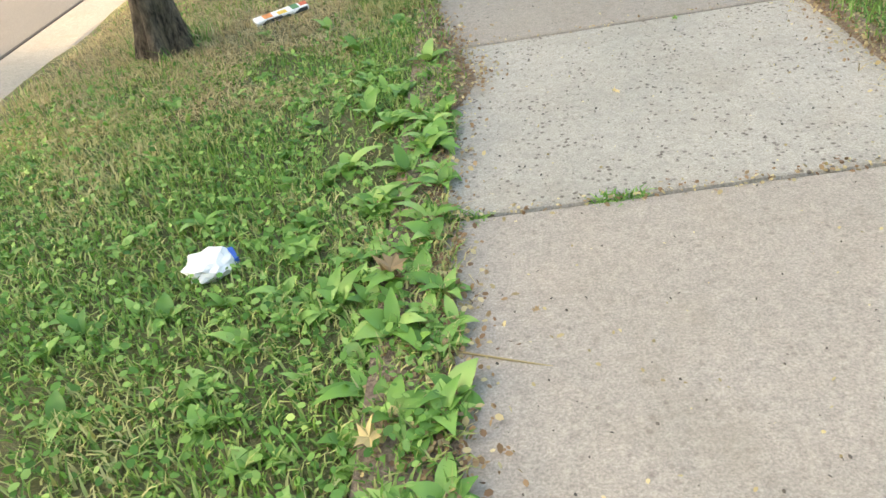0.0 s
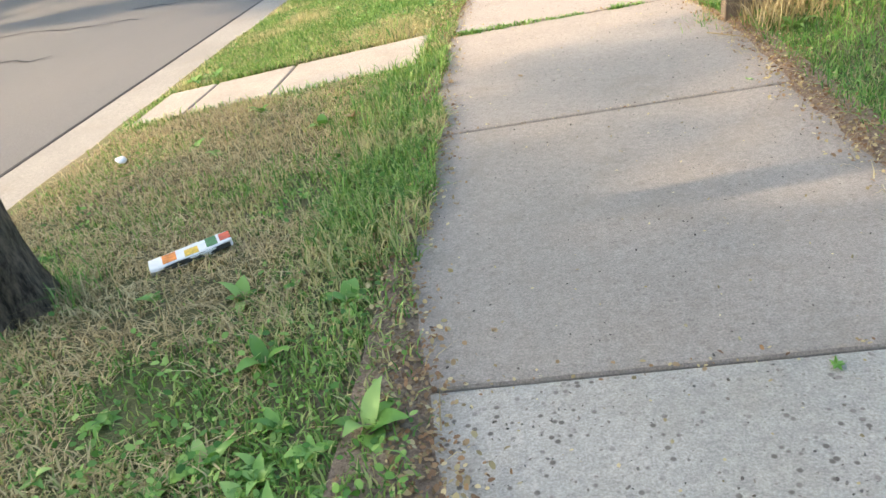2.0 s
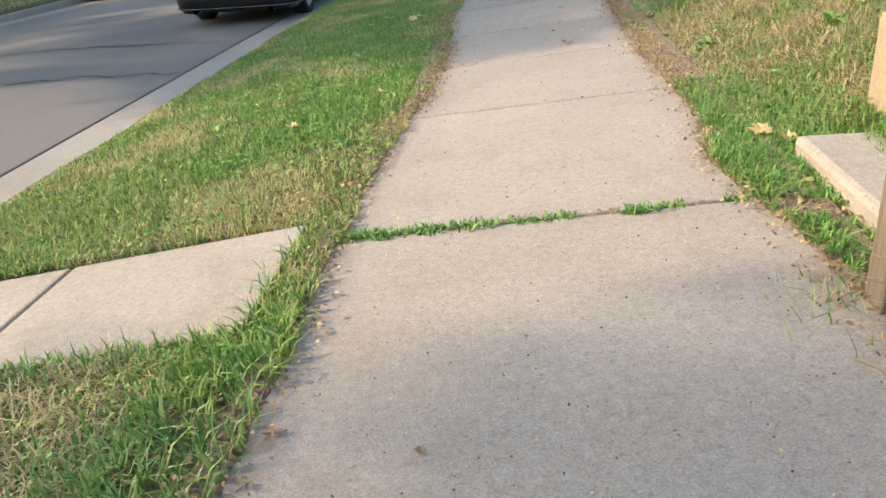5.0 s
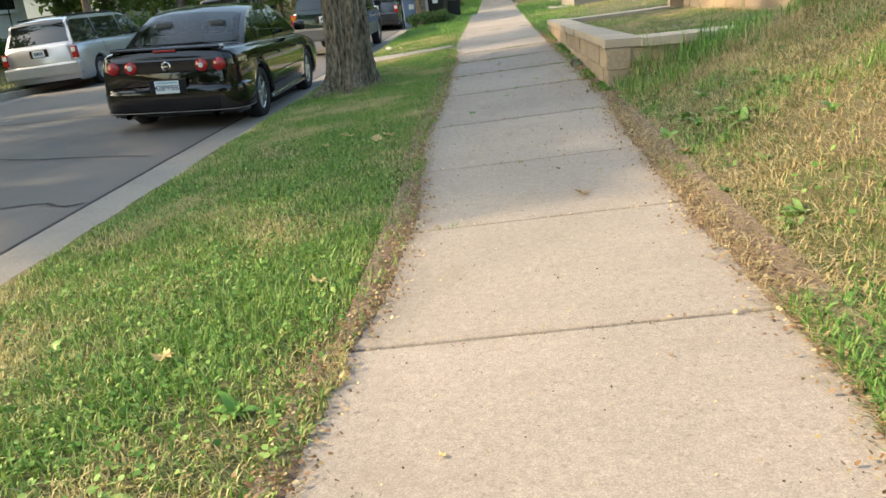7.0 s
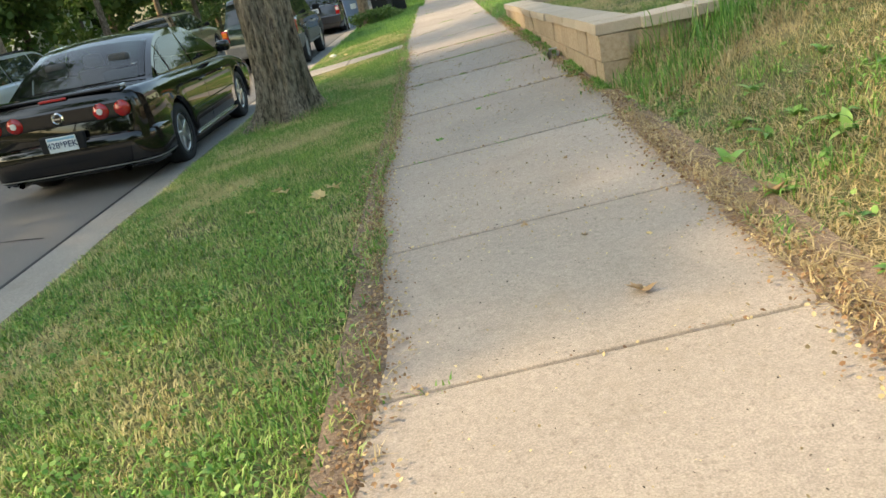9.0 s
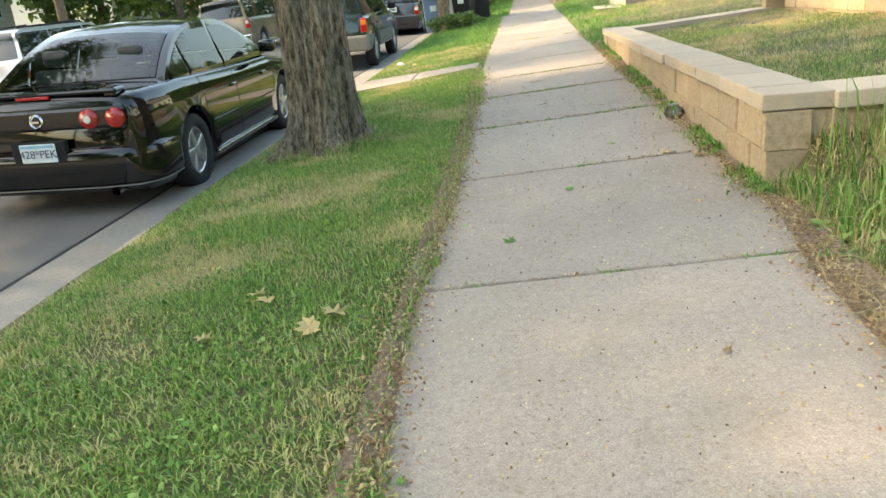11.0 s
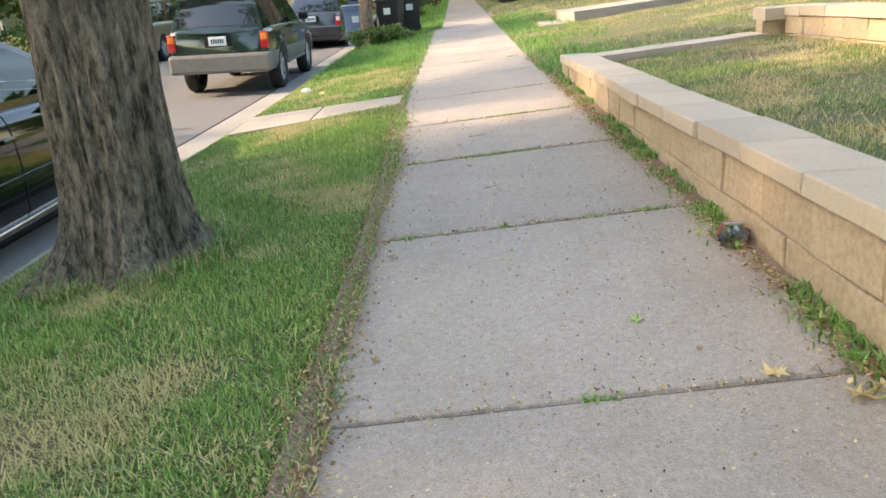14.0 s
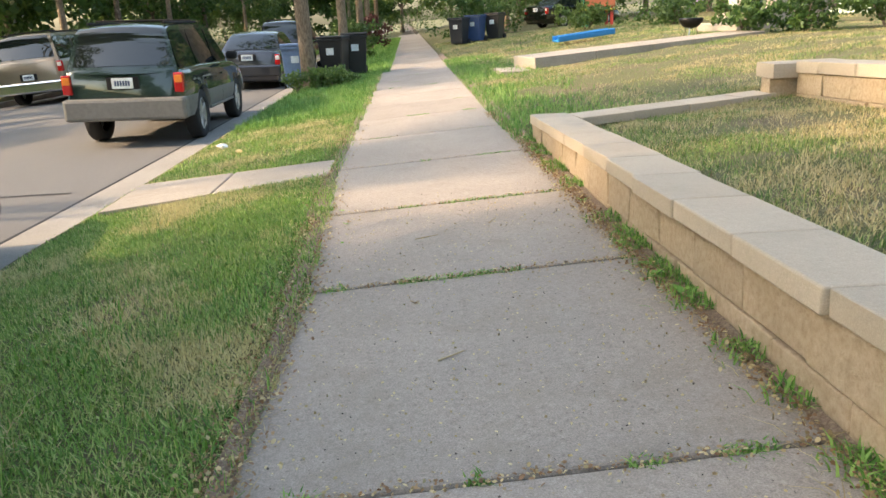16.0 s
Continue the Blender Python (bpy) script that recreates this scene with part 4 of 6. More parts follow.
def bush(name, at, label, r, h, mat, seed, clumps=26, per=60, size=0.1, flowers=None):
    rnd, rng = random.Random(seed), np.random.default_rng(seed)
    thing = base(name, pose(*at), label, "bush", "garden bushes")
    bm = bmesh.new()
    for k in range(6):
        a = rnd.uniform(0, math.tau)
        tube(bm, (0, 0, -0.05), (r * 0.5 * math.cos(a), r * 0.5 * math.sin(a), h * 0.6), 0.02, 0.008, 5)
    part("stem", bm, DARK_BARK, thing)
    cents = [(rnd.gauss(0, 0.45) * r, rnd.gauss(0, 0.45) * r, h * rnd.uniform(0.15, 0.9)) for _ in range(clumps)]
    o = leaf_cloud("foliage", cents, 0.3 * max(r, 0.5), per, size, mat, rng)
    o.parent = thing
    if flowers:
        f = leaf_cloud("flowers", [(x, y, h * 0.85 + rnd.uniform(0, 0.15)) for x, y, z in cents[:14]], 0.12, 10, 0.05, flowers, rng)
        f.parent = thing
    return thing


LILAC = leafy("lilac_flower", (0.35, 0.22, 0.42), (0.45, 0.30, 0.52), (0.6, 0.5, 0.62))
RED_LEAF = leafy("dark_red_leaf", (0.07, 0.025, 0.02), (0.12, 0.04, 0.035), (0.17, 0.07, 0.06))
for k, (x, y, r, h) in enumerate([(8.6, 30.5, 0.9, 0.9), (9.8, 29.6, 0.9, 1.0), (10.9, 29.0, 0.9, 0.9), (12.0, 28.2, 1.0, 1.1), (7.8, 31.4, 0.7, 0.7)]):
    bush("flower_bush", (x, y, ground_z(x, y)), "green garden bush with pale lilac flowers", r, h, LEAF, 200 + k, 30, 60, 0.1, LILAC)
for k, (x, y, r, h, m) in enumerate([(-14.6, 33, 1.2, 1.3, LIGHT_LEAF), (-14.2, 37, 1.3, 1.2, LIGHT_LEAF), (-13.8, 41.5, 1.2, 1.4, LEAF), (-14.5, 29.5, 1.0, 1.0, LEAF), (-13.5, 52, 1.6, 2.0, LEAF), (-13.2, 57, 1.6, 2.2, LIGHT_LEAF), (-1.4, 43.5, 0.9, 1.6, LIGHT_LEAF), (-1.3, 52.5, 0.9, 1.9, RED_LEAF), (2.9, 47.5, 1.1, 2.0, LEAF), (3.2, 50.5, 1.2, 2.2, LEAF), (7.2, 44, 1.0, 1.0, LIGHT_LEAF), (9.5, 41, 1.2, 1.1, LIGHT_LEAF), (1.2, 78, 3.0, 4.5, LEAF), (4.5, 76, 3.0, 4.0, LEAF), (8.5, 66, 2.6, 3.5, LEAF), (11.5, 58, 2.4, 3.0, LIGHT_LEAF), (-3.0, 82, 3.0, 4.0, LEAF), (-13.5, 66, 2.4, 3.4, LEAF), (-12.8, 74, 2.6, 3.6, LEAF), (5.2, 52.5, 1.6, 1.8, LEAF), (12.5, 34, 1.4, 1.4, LEAF)]):
    bush("garden_bush", (x, y, ground_z(x, y)), "rounded leafy bush in a front garden", r, h, m, 230 + k, 30, 60, 0.13)

# ---- houses across the street and ahead ----
SIDING = plain("white_siding", (0.66, 0.68, 0.66), 0.6, 0, 0.06, 6)
ROOFING = plain("grey_shingle", (0.17, 0.16, 0.155), 0.9, 0, 0.25, 30)
DARK_GLASS = material("house_glass", glass_build, 0.05)


def house(name, m, label, w, d, h, roof_h, windows, door=None, siding=SIDING):
    """Front on local -y. Boards, roof, and windows with frames."""
    thing = base(name, m, label, "house", "houses")
    wall_m = part("wall", one_box(-w / 2, w / 2, 0, d, -0.6, h, 0.01), siding, thing)
    z = 0.1
    while z < h - 0.05:
        part("siding_board", one_box(-w / 2 - 0.015, w / 2 + 0.015, -0.022, 0.01, z, z + 0.17), siding, wall_m)
        z += 0.19
    bm = bmesh.new()
    o = 0.45
    pts = [(-w / 2 - o, -o, h), (w / 2 + o, -o, h), (w / 2 + o, d + o, h), (-w / 2 - o, d + o, h), (-w / 2 - o, d / 2, h + roof_h), (w / 2 + o, d / 2, h + roof_h)]
    vs = [bm.verts.new(p) for p in pts] + [bm.verts.new((x, y, z - 0.16)) for x, y, z in pts[:4]]
    for f in ((0, 1, 5, 4), (2, 3, 4, 5), (1, 2, 5), (3, 0, 4), (1, 0, 6, 7), (3, 2, 8, 9), (2, 1, 7, 8), (0, 3, 9, 6), (7, 6, 9, 8)):
        bm.faces.new([vs[i] for i in f])
    part("roof", bm, ROOFING, thing)
    for x, z0, ww, hh in windows:
        win = part("window", one_box(x - ww / 2 - 0.09, x + ww / 2 + 0.09, -0.07, 0.02, z0 - 0.09, z0 + hh + 0.09, 0.01), PLATE_WHITE, thing)
        part("pane", one_box(x - ww / 2, x + ww / 2, -0.078, -0.03, z0, z0 + hh / 2 - 0.02), DARK_GLASS, win)
        part("pane", one_box(x - ww / 2, x + ww / 2, -0.078, -0.03, z0 + hh / 2 + 0.02, z0 + hh), DARK_GLASS, win)
        part("sill", one_box(x - ww / 2 - 0.12, x + ww / 2 + 0.12, -0.13, 0.0, z0 - 0.13, z0 - 0.08, 0.01), PLATE_WHITE, win)
    if door is not None:
        dr = part("door", one_box(door - 0.46, door + 0.46, -0.06, 0.02, 0, 2.05, 0.01), plain("dark_door", (0.05, 0.045, 0.04), 0.5), thing)
        part("door_knob", tube(bmesh.new(), (door + 0.36, -0.12, 1.0), (door + 0.36, -0.05, 1.0), 0.03, 0.025, 10), CHROME, dr)
    return thing


house("white_house", pose(-19, 34, 0.5, 0, 0, 90), "white house with lapped siding and a grey gable roof", 9, 8, 3.6, 2.6, [(-3, 1.0, 1.1, 1.5), (0.2, 1.0, 1.2, 1.5), (3.2, 1.0, 1.1, 1.5)], 1.7)
house("white_bungalow", pose(-19.5, 52, 0.4, 0, 0, 90), "low white bungalow with a wide eave among trees", 10, 8, 3.0, 1.8, [(-3, 1.0, 1.3, 1.3), (2.6, 1.0, 1.6, 1.3)], 0.3)
house("pale_house", pose(-20, 18, 1.6, 0, 0, 90), "pale house up a bank across the street", 9, 8, 3.4, 2.4, [(-2.6, 1.0, 1.2, 1.4), (2.6, 1.0, 1.2, 1.4)], 0.0)
house("pale_green_house", pose(14.2, 40, 1.0, 0, 0, -70), "pale green sided house behind the front garden", 9, 8, 3.4, 2.4, [(-3, 1.0, 1.2, 1.4), (2.6, 1.0, 1.2, 1.4)], 0.0, plain("pale_green_siding", (0.50, 0.60, 0.50), 0.6, 0, 0.06, 6))
house("hill_house", pose(13.5, 14, 1.9, 0, 0, -90), "grey house above the grass bank", 10, 8, 3.4, 2.4, [(-3, 1.0, 1.2, 1.4), (2.6, 1.0, 1.2, 1.4)], 0.0)

# steps, rail and fence across the street
far_steps = base("concrete_steps", pose(-15.0, 25.6, -0.3, 0, 0, 90), "worn concrete steps up a dark bank", "steps")
for k in range(7):
    part("step", one_box(-0.65, 0.65, k * 0.36, k * 0.36 + 0.42, k * 0.19 - 0.1, k * 0.19 + 0.12, 0.015), CONCRETE, far_steps)
BLACK_METAL = plain("black_metal", (0.012, 0.012, 0.013), 0.45, 0.6)
rail = base("handrail", pose(-15.0, 25.6, -0.3, 0, 0, 90), "thin black metal handrail beside the steps", "handrail")
for y, z in ((0.1, 0.1), (1.3, 0.75), (2.4, 1.35)):
    part("post", tube(bmesh.new(), (0.75, y, z - 0.5), (0.75, y, z + 0.9), 0.022, 0.022, 8), BLACK_METAL, rail)
part("top_bar", tube(bmesh.new(), (0.75, -0.1, 0.9), (0.75, 2.5, 2.32), 0.024, 0.024, 8), BLACK_METAL, rail)
fence = base("garden_fence", pose(-16.5, 24.5, 1.1, 0, 0, 90), "thin black metal garden fence on the bank top", "fence")
for k in range(12):
    part("fence_post", tube(bmesh.new(), (-1 + k * 0.9, 0, -0.4), (-1 + k * 0.9, 0, 1.0), 0.02, 0.02, 6), BLACK_METAL, fence)
for z in (0.2, 0.9):
    part("fence_bar", tube(bmesh.new(), (-1.1, 0, z), (9, 0, z), 0.014, 0.014, 6), BLACK_METAL, fence)

# ---- utility pole, bins ----
pole = base("utility_pole", pose(-1.82, 32.4, -0.2, 0, -1.0, 0), "weathered brown wooden utility pole in tall weeds", "pole")
part("shaft", trunk_mesh(0.17, 9.0, 0.05, (0, 0), 16, 10, 0.006, 2, 0.75), PALE_BARK, pole, smooth=True)


def wheeled_bin(at, turn, color, name, label):
    b = base(name, pose(*at, 0, 0, turn), label, "bin", "wheeled bins")
    mat = plain(name + "_plastic", color, 0.5)
    bm = one_box(-0.30, 0.30, -0.34, 0.34, 0.06, 0.98, 0.03)
    for v in bm.verts:
        k = 0.80 + 0.2 * (v.co.z / 0.98)
        v.co.x *= k
        v.co.y *= k
    part("body", bm, mat, b)
    part("rim", one_box(-0.325, 0.325, -0.365, 0.365, 0.93, 0.985, 0.012), mat, b)
    lid = box(bmesh.new(), -0.33, 0.33, -0.38, 0.38, 0.99, 1.05, 0.025)
    part("lid", lid, mat, b)
    part("handle", tube(bmesh.new(), (-0.25, 0.42, 0.95), (0.25, 0.42, 0.95), 0.018, 0.018, 8), mat, b)
    for s in (-1, 1):
        part("wheel", tube(bmesh.new(), (s * 0.24, 0.3, 0.12), (s * 0.30, 0.3, 0.12), 0.12, 0.12, 16), RUBBER, b)
    part("sticker", one_box(-0.09, 0.09, -0.352, -0.335, 0.62, 0.78), PLATE_WHITE, b, "pale worn sticker")
    return b


wheeled_bin((-2.23, 33.2, ground_z(-2.23, 33.2) + 0.005), 8, (0.17, 0.25, 0.40), "blue_bin", "blue wheeled recycling bin beside the pole")
wheeled_bin((-1.33, 33.6, ground_z(-1.33, 33.6) + 0.005), -12, (0.018, 0.018, 0.02), "black_bin", "black wheeled rubbish bin beside the pole")
wheeled_bin((-0.88, 34.3, ground_z(-0.88, 34.3) + 0.005), 5, (0.02, 0.02, 0.022), "black_bin", "black wheeled rubbish bin beside the pole")
for k, (x, y, c, n) in enumerate([(2.5, 45.5, (0.02, 0.025, 0.035), "dark_bin"), (3.2, 45.9, (0.04, 0.08, 0.2), "blue_bin"), (4.0, 46.2, (0.02, 0.02, 0.022), "dark_bin")]):
    wheeled_bin((x, y, ground_z(x, y)), -30, c, n, "wheeled bin standing on the lawn by a hedge")

# ---- right-hand front yards ----
yard_path = base("garden_path", pose(0, 0, 0), "raised concrete garden path with two steps", "path", kind="structure")
for k in range(4):
    x0 = 2.75 + k * 1.3
    z0 = 0.42
    part("concrete_slab", one_box(x0, x0 + 1.29, -0.55, 0.55, z0 - 0.3, z0, 0.012, m=Matrix.Translation((0, 30.0, 0)) @ Matrix.Translation((2.75, 0, 0)) @ Matrix.Rotation(radians(14), 4, "Z") @ Matrix.Rotation(-0.05, 4, "Y") @ Matrix.Translation((-2.75, 0, 0))), PALE_CONCRETE, yard_path)
part("step", one_box(2.15, 2.73, 29.1, 30.2, 0.0, 0.22, 0.02), CONCRETE, yard_path)
entry = base("entry_steps", pose(7.9, 33.4, ground_z(7.9, 33.4) + 0.1, 0, 0, 14), "pale concrete entry steps to a house", "steps")
for k in range(3):
    part("step", one_box(k * 0.6, 2.6, -0.8, 0.8, -0.3 + k * 0.32, 0.1 + k * 0.32, 0.03), PALE_CONCRETE, entry)
grill = base("kettle_grill", pose(6.75, 31.9, ground_z(6.75, 31.9)), "small black kettle grill on the lawn", "grill")
bowl = lathe(bmesh.new(), [(0.02, -0.20), (0.16, -0.16), (0.25, -0.05), (0.27, 0.02), (0.25, 0.03), (0.2, 0.0), (0.0, -0.05)], 20)
bmesh.ops.transform(bowl, matrix=Matrix.Translation((0, 0, 0.42)) @ Matrix.Rotation(-math.pi / 2, 4, "Y"), verts=bowl.verts)
part("bowl", bowl, BLACK_METAL, grill, smooth=True)
for a in range(3):
    u = a * math.tau / 3
    part("leg", tube(bmesh.new(), (0.1 * math.cos(u), 0.1 * math.sin(u), 0.3), (0.22 * math.cos(u), 0.22 * math.sin(u), -0.03), 0.012, 0.012, 6), CHROME, grill)
slide = base("plastic_slide", pose(4.5, 36.0, ground_z(5.2, 36.0) + 0.05, 0, -5, 12), "bright blue plastic toy slide lying on the lawn", "toy slide")
BLUE_PLASTIC = plain("blue_plastic", (0.02, 0.22, 0.55), 0.35)
part("bed", one_box(0, 1.7, -0.2, 0.2, 0.0, 0.05, 0.02), BLUE_PLASTIC, slide)
for s in (-1, 1):
    part("side_rail", one_box(0, 1.7, s * 0.2 - 0.03, s * 0.2 + 0.03, 0.0, 0.16, 0.025), BLUE_PLASTIC, slide)
play = base("play_tower", pose(8.2, 46.5, ground_z(8.2, 46.5)), "red, green and yellow plastic play tower in a yard", "play tower")
for x, c, n in ((-0.5, (0.03, 0.25, 0.16), "green_plastic"), (0.5, (0.55, 0.06, 0.05), "red_plastic")):
    for y in (-0.4, 0.4):
        part("post", tube(bmesh.new(), (x, y, -0.05), (x, y, 1.5), 0.07, 0.06, 10), plain(n, c, 0.4), play)
part("deck", one_box(-0.6, 0.6, -0.5, 0.5, 0.6, 0.68, 0.02), plain("yellow_plastic", (0.7, 0.5, 0.05), 0.4), play)
part("panel", one_box(-0.6, 0.6, -0.53, -0.47, 0.75, 1.1, 0.02), plain("orange_plastic", (0.7, 0.2, 0.1), 0.4), play)
car("driveway_car", pose(6.6, 52, ground_z(6.6, 52) + 0.02, 0, 0, -62), "black sedan standing on a driveway", "car", BLACK_PAINT, 4.6, 1.8,
    [(0, 0.98), (0.6, 1.02), (2.0, 0.96), (3.4, 0.94), (4.4, 0.74), (4.6, 0.6)], (0.45, 1.35, 2.5, 3.4, 1.0, 1.45), (1.0, 3.65), 0.33, 0.2, tail="red", plate_z=0.85)

# ---- wooden stair rail and steps up the bank ----
stair = base("yard_steps", pose(0, 0, 0), "pale concrete and stone steps cut into the grass bank", "steps")
for k, (x0, x1, z1) in enumerate([(1.64, 2.16, 0.19), (2.08, 2.56, 0.37), (2.48, 2.96, 0.55), (2.88, 3.36, 0.73), (3.28, 3.76, 0.91)]):
    part("step", one_box(x0, x1, 6.42, 7.50, z1 - 0.3, z1, 0.025), PALE_CONCRETE, stair)
for x, z in ((2.0, 0.6), (2.6, 0.83), (3.2, 1.06)):
    part("side_stone", one_box(x, x + 0.55, 7.53, 7.80, z - 0.5, z, 0.05), BLOCK, stair, "rough tan edge stone")
wrail = base("wooden_rail", pose(0, 0, 0), "weathered grey-brown wooden stair rail with square balusters", "railing")
WX, WY = 1.53, 6.36


def upright(x, y, z0, z1, w, name, m=None):
    part(name, one_box(x - w / 2, x + w / 2, y - w / 2, y + w / 2, z0, z1, 0.006), WOOD, wrail)


upright(WX, WY, -0.05, 1.12, 0.1, "post")
upright(WX + 1.9, WY, 0.4, 1.95, 0.1, "post")
for k in range(12):
    x = WX + 0.12 + 0.15 * k
    upright(x, WY - 0.05, 0.12 + 0.42 * (x - WX) + 0.1, 1.05 + 0.42 * (x - WX), 0.038, "baluster")
for z, h in ((0.20, 0.09), (0.98, 0.09)):
    bm = one_box(0, 2.05, WY - 0.03, WY + 0.01, -h / 2, h / 2, 0.006, m=Matrix.Translation((WX + 0.03, 0, z)) @ Matrix.Rotation(-math.atan(0.42), 4, "Y"))
    part("rail_board", bm, WOOD, wrail)
part("stair_stringer", one_box(WX - 0.03, WX + 0.3, WY + 0.055, WY + 0.095, 0.06, 0.2, 0.006), WOOD, wrail)

# ---- grass ----
def blades(name, pts, height, width, lean, mat, rng, label, bend=0.5, simple=False):
    """One tapered, bent blade of three faces at each point; height and lean are arrays or numbers."""
    n = len(pts)
    h = (height * rng.uniform(0.55, 1.35, n))[:, None]
    w = (width * rng.uniform(0.7, 1.3, n))[:, None]
    az = rng.uniform(0, math.tau, n)
    side = np.stack([np.cos(az), np.sin(az), np.zeros(n)], 1)
    fwd = np.stack([-np.sin(az), np.cos(az), np.zeros(n)], 1)
    l = (lean * rng.uniform(0.1, 1.6, n))[:, None]
    up = np.array([0, 0, 1.0])
    p0 = pts - up * 0.01
    p1 = p0 + up * h * 0.55 + fwd * l * h * 0.3
    p2 = p0 + up * h * (1 - 0.25 * np.minimum(l, 1.4)) + fwd * l * h * (0.55 + bend * 0.5)
    if simple:
        v = np.stack([p0 - side * w / 2, p0 + side * w / 2, p2 + side * w * 0.12, p2 - side * w * 0.12], 1).reshape(-1, 3)
        return tagged(fast_mesh(name, v, np.arange(4 * n).reshape(n, 4), mat), label, "grass", kind="stuff")
    v = np.stack([p0 - side * w / 2, p0 + side * w / 2, p1 + side * w * 0.4, p1 - side * w * 0.4, p2], 1).reshape(-1, 3)
    o = 5 * np.arange(n)[:, None]
    f = np.concatenate([o + np.array([[0, 1, 2]]), o + np.array([[0, 2, 3]]), o + np.array([[3, 2, 4]])], 1).reshape(-1, 3)
    return tagged(fast_mesh(name, v, f, mat), label, "grass", kind="stuff")


def field(n, x0, x1, y0, y1, keep, seed):
    rng_ = np.random.default_rng(seed)
    out = []
    xs, ys = rng_.uniform(x0, x1, n), rng_.uniform(y0, y1, n)
    for x, y in zip(xs.tolist(), ys.tolist()):
        if keep(x, y, rng_):
            out.append((x, y, walk_z(x) + 0.008 if lerp(SLAB_L, y) - 0.03 < x < WALK_R else ground_z(x, y)))
    return np.array(out), rng_


def fbm(x, y, s, o=0.0):
    return noise.noise((x * s + o, y * s, o)) + 0.5 * noise.noise((x * s * 2.1, y * s * 2.1, o + 5))


def edge_wobble(y):
    return 0.05 * noise.noise((y * 1.7, 2, 0)) + 0.03 * noise.noise((y * 6, 4, 0))


def edge_l(y):
    return lerp(EDGE_L, y)


def bare(x, y):
    """How bare and trodden the grass strip is at a place, 0 to 1."""
    b = 0.0
    d = edge_l(y) - x
    b = max(b, 0.9 * step(0.22, 0.02, d + 1.5 * edge_wobble(y)) * step(2.6, 3.1, y) * step(4.2, 3.6, y))
    b = max(b, 0.95 * step(0.26, 0.04, d + 2 * edge_wobble(y)) * step(8.6, 9.2, y) * step(11.6, 10.8, y))
    b = max(b, 0.7 * step(0.14, 0.02, d + 2 * edge_wobble(y)) * step(11, 12, y))
    b = max(b, 0.75 * step(0.15, 0.55, fbm(x, y, 1.1, 9)) * step(8, 6.5, y))
    b = max(b, 0.45 * step(0.2, 0.6, fbm(x, y, 1.3, 4)))
    b = max(b, (0.55 + 0.4 * step(-0.2, 0.3, fbm(x, y, 1.6, 14))) * step(3.1, 3.6, y) * step(6.7, 6.0, y) * step(0.35, 0.6, d))
    return b


def near_trunk(x, y):
    return (x + 1.42) ** 2 + (y - 16.65) ** 2 < 0.13 or (x + 1.42) ** 2 + (y - 4.02) ** 2 < 0.012


def keep_strip(x, y, r):
    return x < edge_l(y) + edge_wobble(y) - 0.05 * step(2.4, 2.8, y) * step(3.9, 3.4, y) - 0.05 * step(8.8, 9.2, y) * step(11.2, 10.8, y) + 0.02 and x > KERB_X + 0.12 - 0.05 * r.random() and not on_path(x, y, -0.03) and r.random() > bare(x, y) and not near_trunk(x, y)


pts, rg = field(210000, KERB_X + 0.08, 0.15, -0.2, 13.0, keep_strip, 11)
tall = np.array([1.0 + 0.5 * max(0, fbm(x, y, 0.9, 2)) + (0.7 if x > -0.4 and 4.0 < y < 6.8 else 0) for x, y, z in pts.tolist()])
blades("lawn_grass", pts, 0.044 * tall, 0.0068, 1.0, GRASS, rg, "patchy green and straw-dry lawn grass on the strip")
pts, rg = field(230000, KERB_X + 0.08, 0.1, 13.0, 21.0, keep_strip, 12)
blades("lawn_grass", pts, 0.04, 0.0078, 1.2, GRASS, rg, "short green lawn grass with dry patches", simple=True)
pts, rg = field(90000, KERB_X + 0.08, 0.0, 21.0, 34.0, keep_strip, 52)
blades("lawn_grass", pts, 0.045, 0.0125, 1.1, GRASS, rg, "short worn lawn grass beyond the far path", simple=True)



def keep_lush(x, y, r):
    d = edge_l(y) - x
    near = step(0.45, 0.05, d) * (0.2 + 0.8 * step(4.0, 4.6, y) * step(7.2, 6.9, y) + 0.5 * step(12, 20, y))
    rim = 1.0 if on_path(x, y, 0.12) and not on_path(x, y, -0.02) and y < 6.7 else 0.0
    lane = 1.0 if -0.28 < x < -0.08 and 6.3 < y < 7.4 else 0.0
    mid = step(0.1, 0.5, fbm(x, y, 0.8, 7)) * 0.6
    far = 1.0 if y > 25.5 and x < -0.4 else 0.0
    return x > KERB_X + 0.13 and d > 0 and r.random() < max(near, rim, lane, mid, far) and not on_path(x, y, -0.06) and not near_trunk(x, y) and r.random() > 0.6 * bare(x, y)


pts, rg = field(110000, KERB_X + 0.1, 0.12, -0.6, 34.0, keep_lush, 13)
tall = np.array([1.0 + (0.8 if y > 25.5 else 0) + (0.35 if 4.2 < y < 7.5 and x > -0.6 else 0) for x, y, z in pts.tolist()])
blades("lush_grass", pts, 0.07 * tall, 0.006, 1.0, LUSH, rg, "longer lush green grass along the slab edges")


def keep_bank(x, y, r):
    d = x - WALK_R
    if d < 0.02 + 0.10 * noise.noise((y * 2, 7, 0)) + 0.12 * r.random():
        return False
    if WALL_Y0 - 0.05 < y < WALL_Y1 + 0.1 and d < 0.42:
        return False
    if 6.33 < y < 7.56 and 0.08 < d < 2.3:
        return False
    if 14 < y < 22.4 and UPPER_X - 0.05 < x < UPPER_X + 0.42:
        return False
    dry = step(-0.1, 0.35, fbm(x, y, 1.1, 21))
    return r.random() > 0.85 * dry


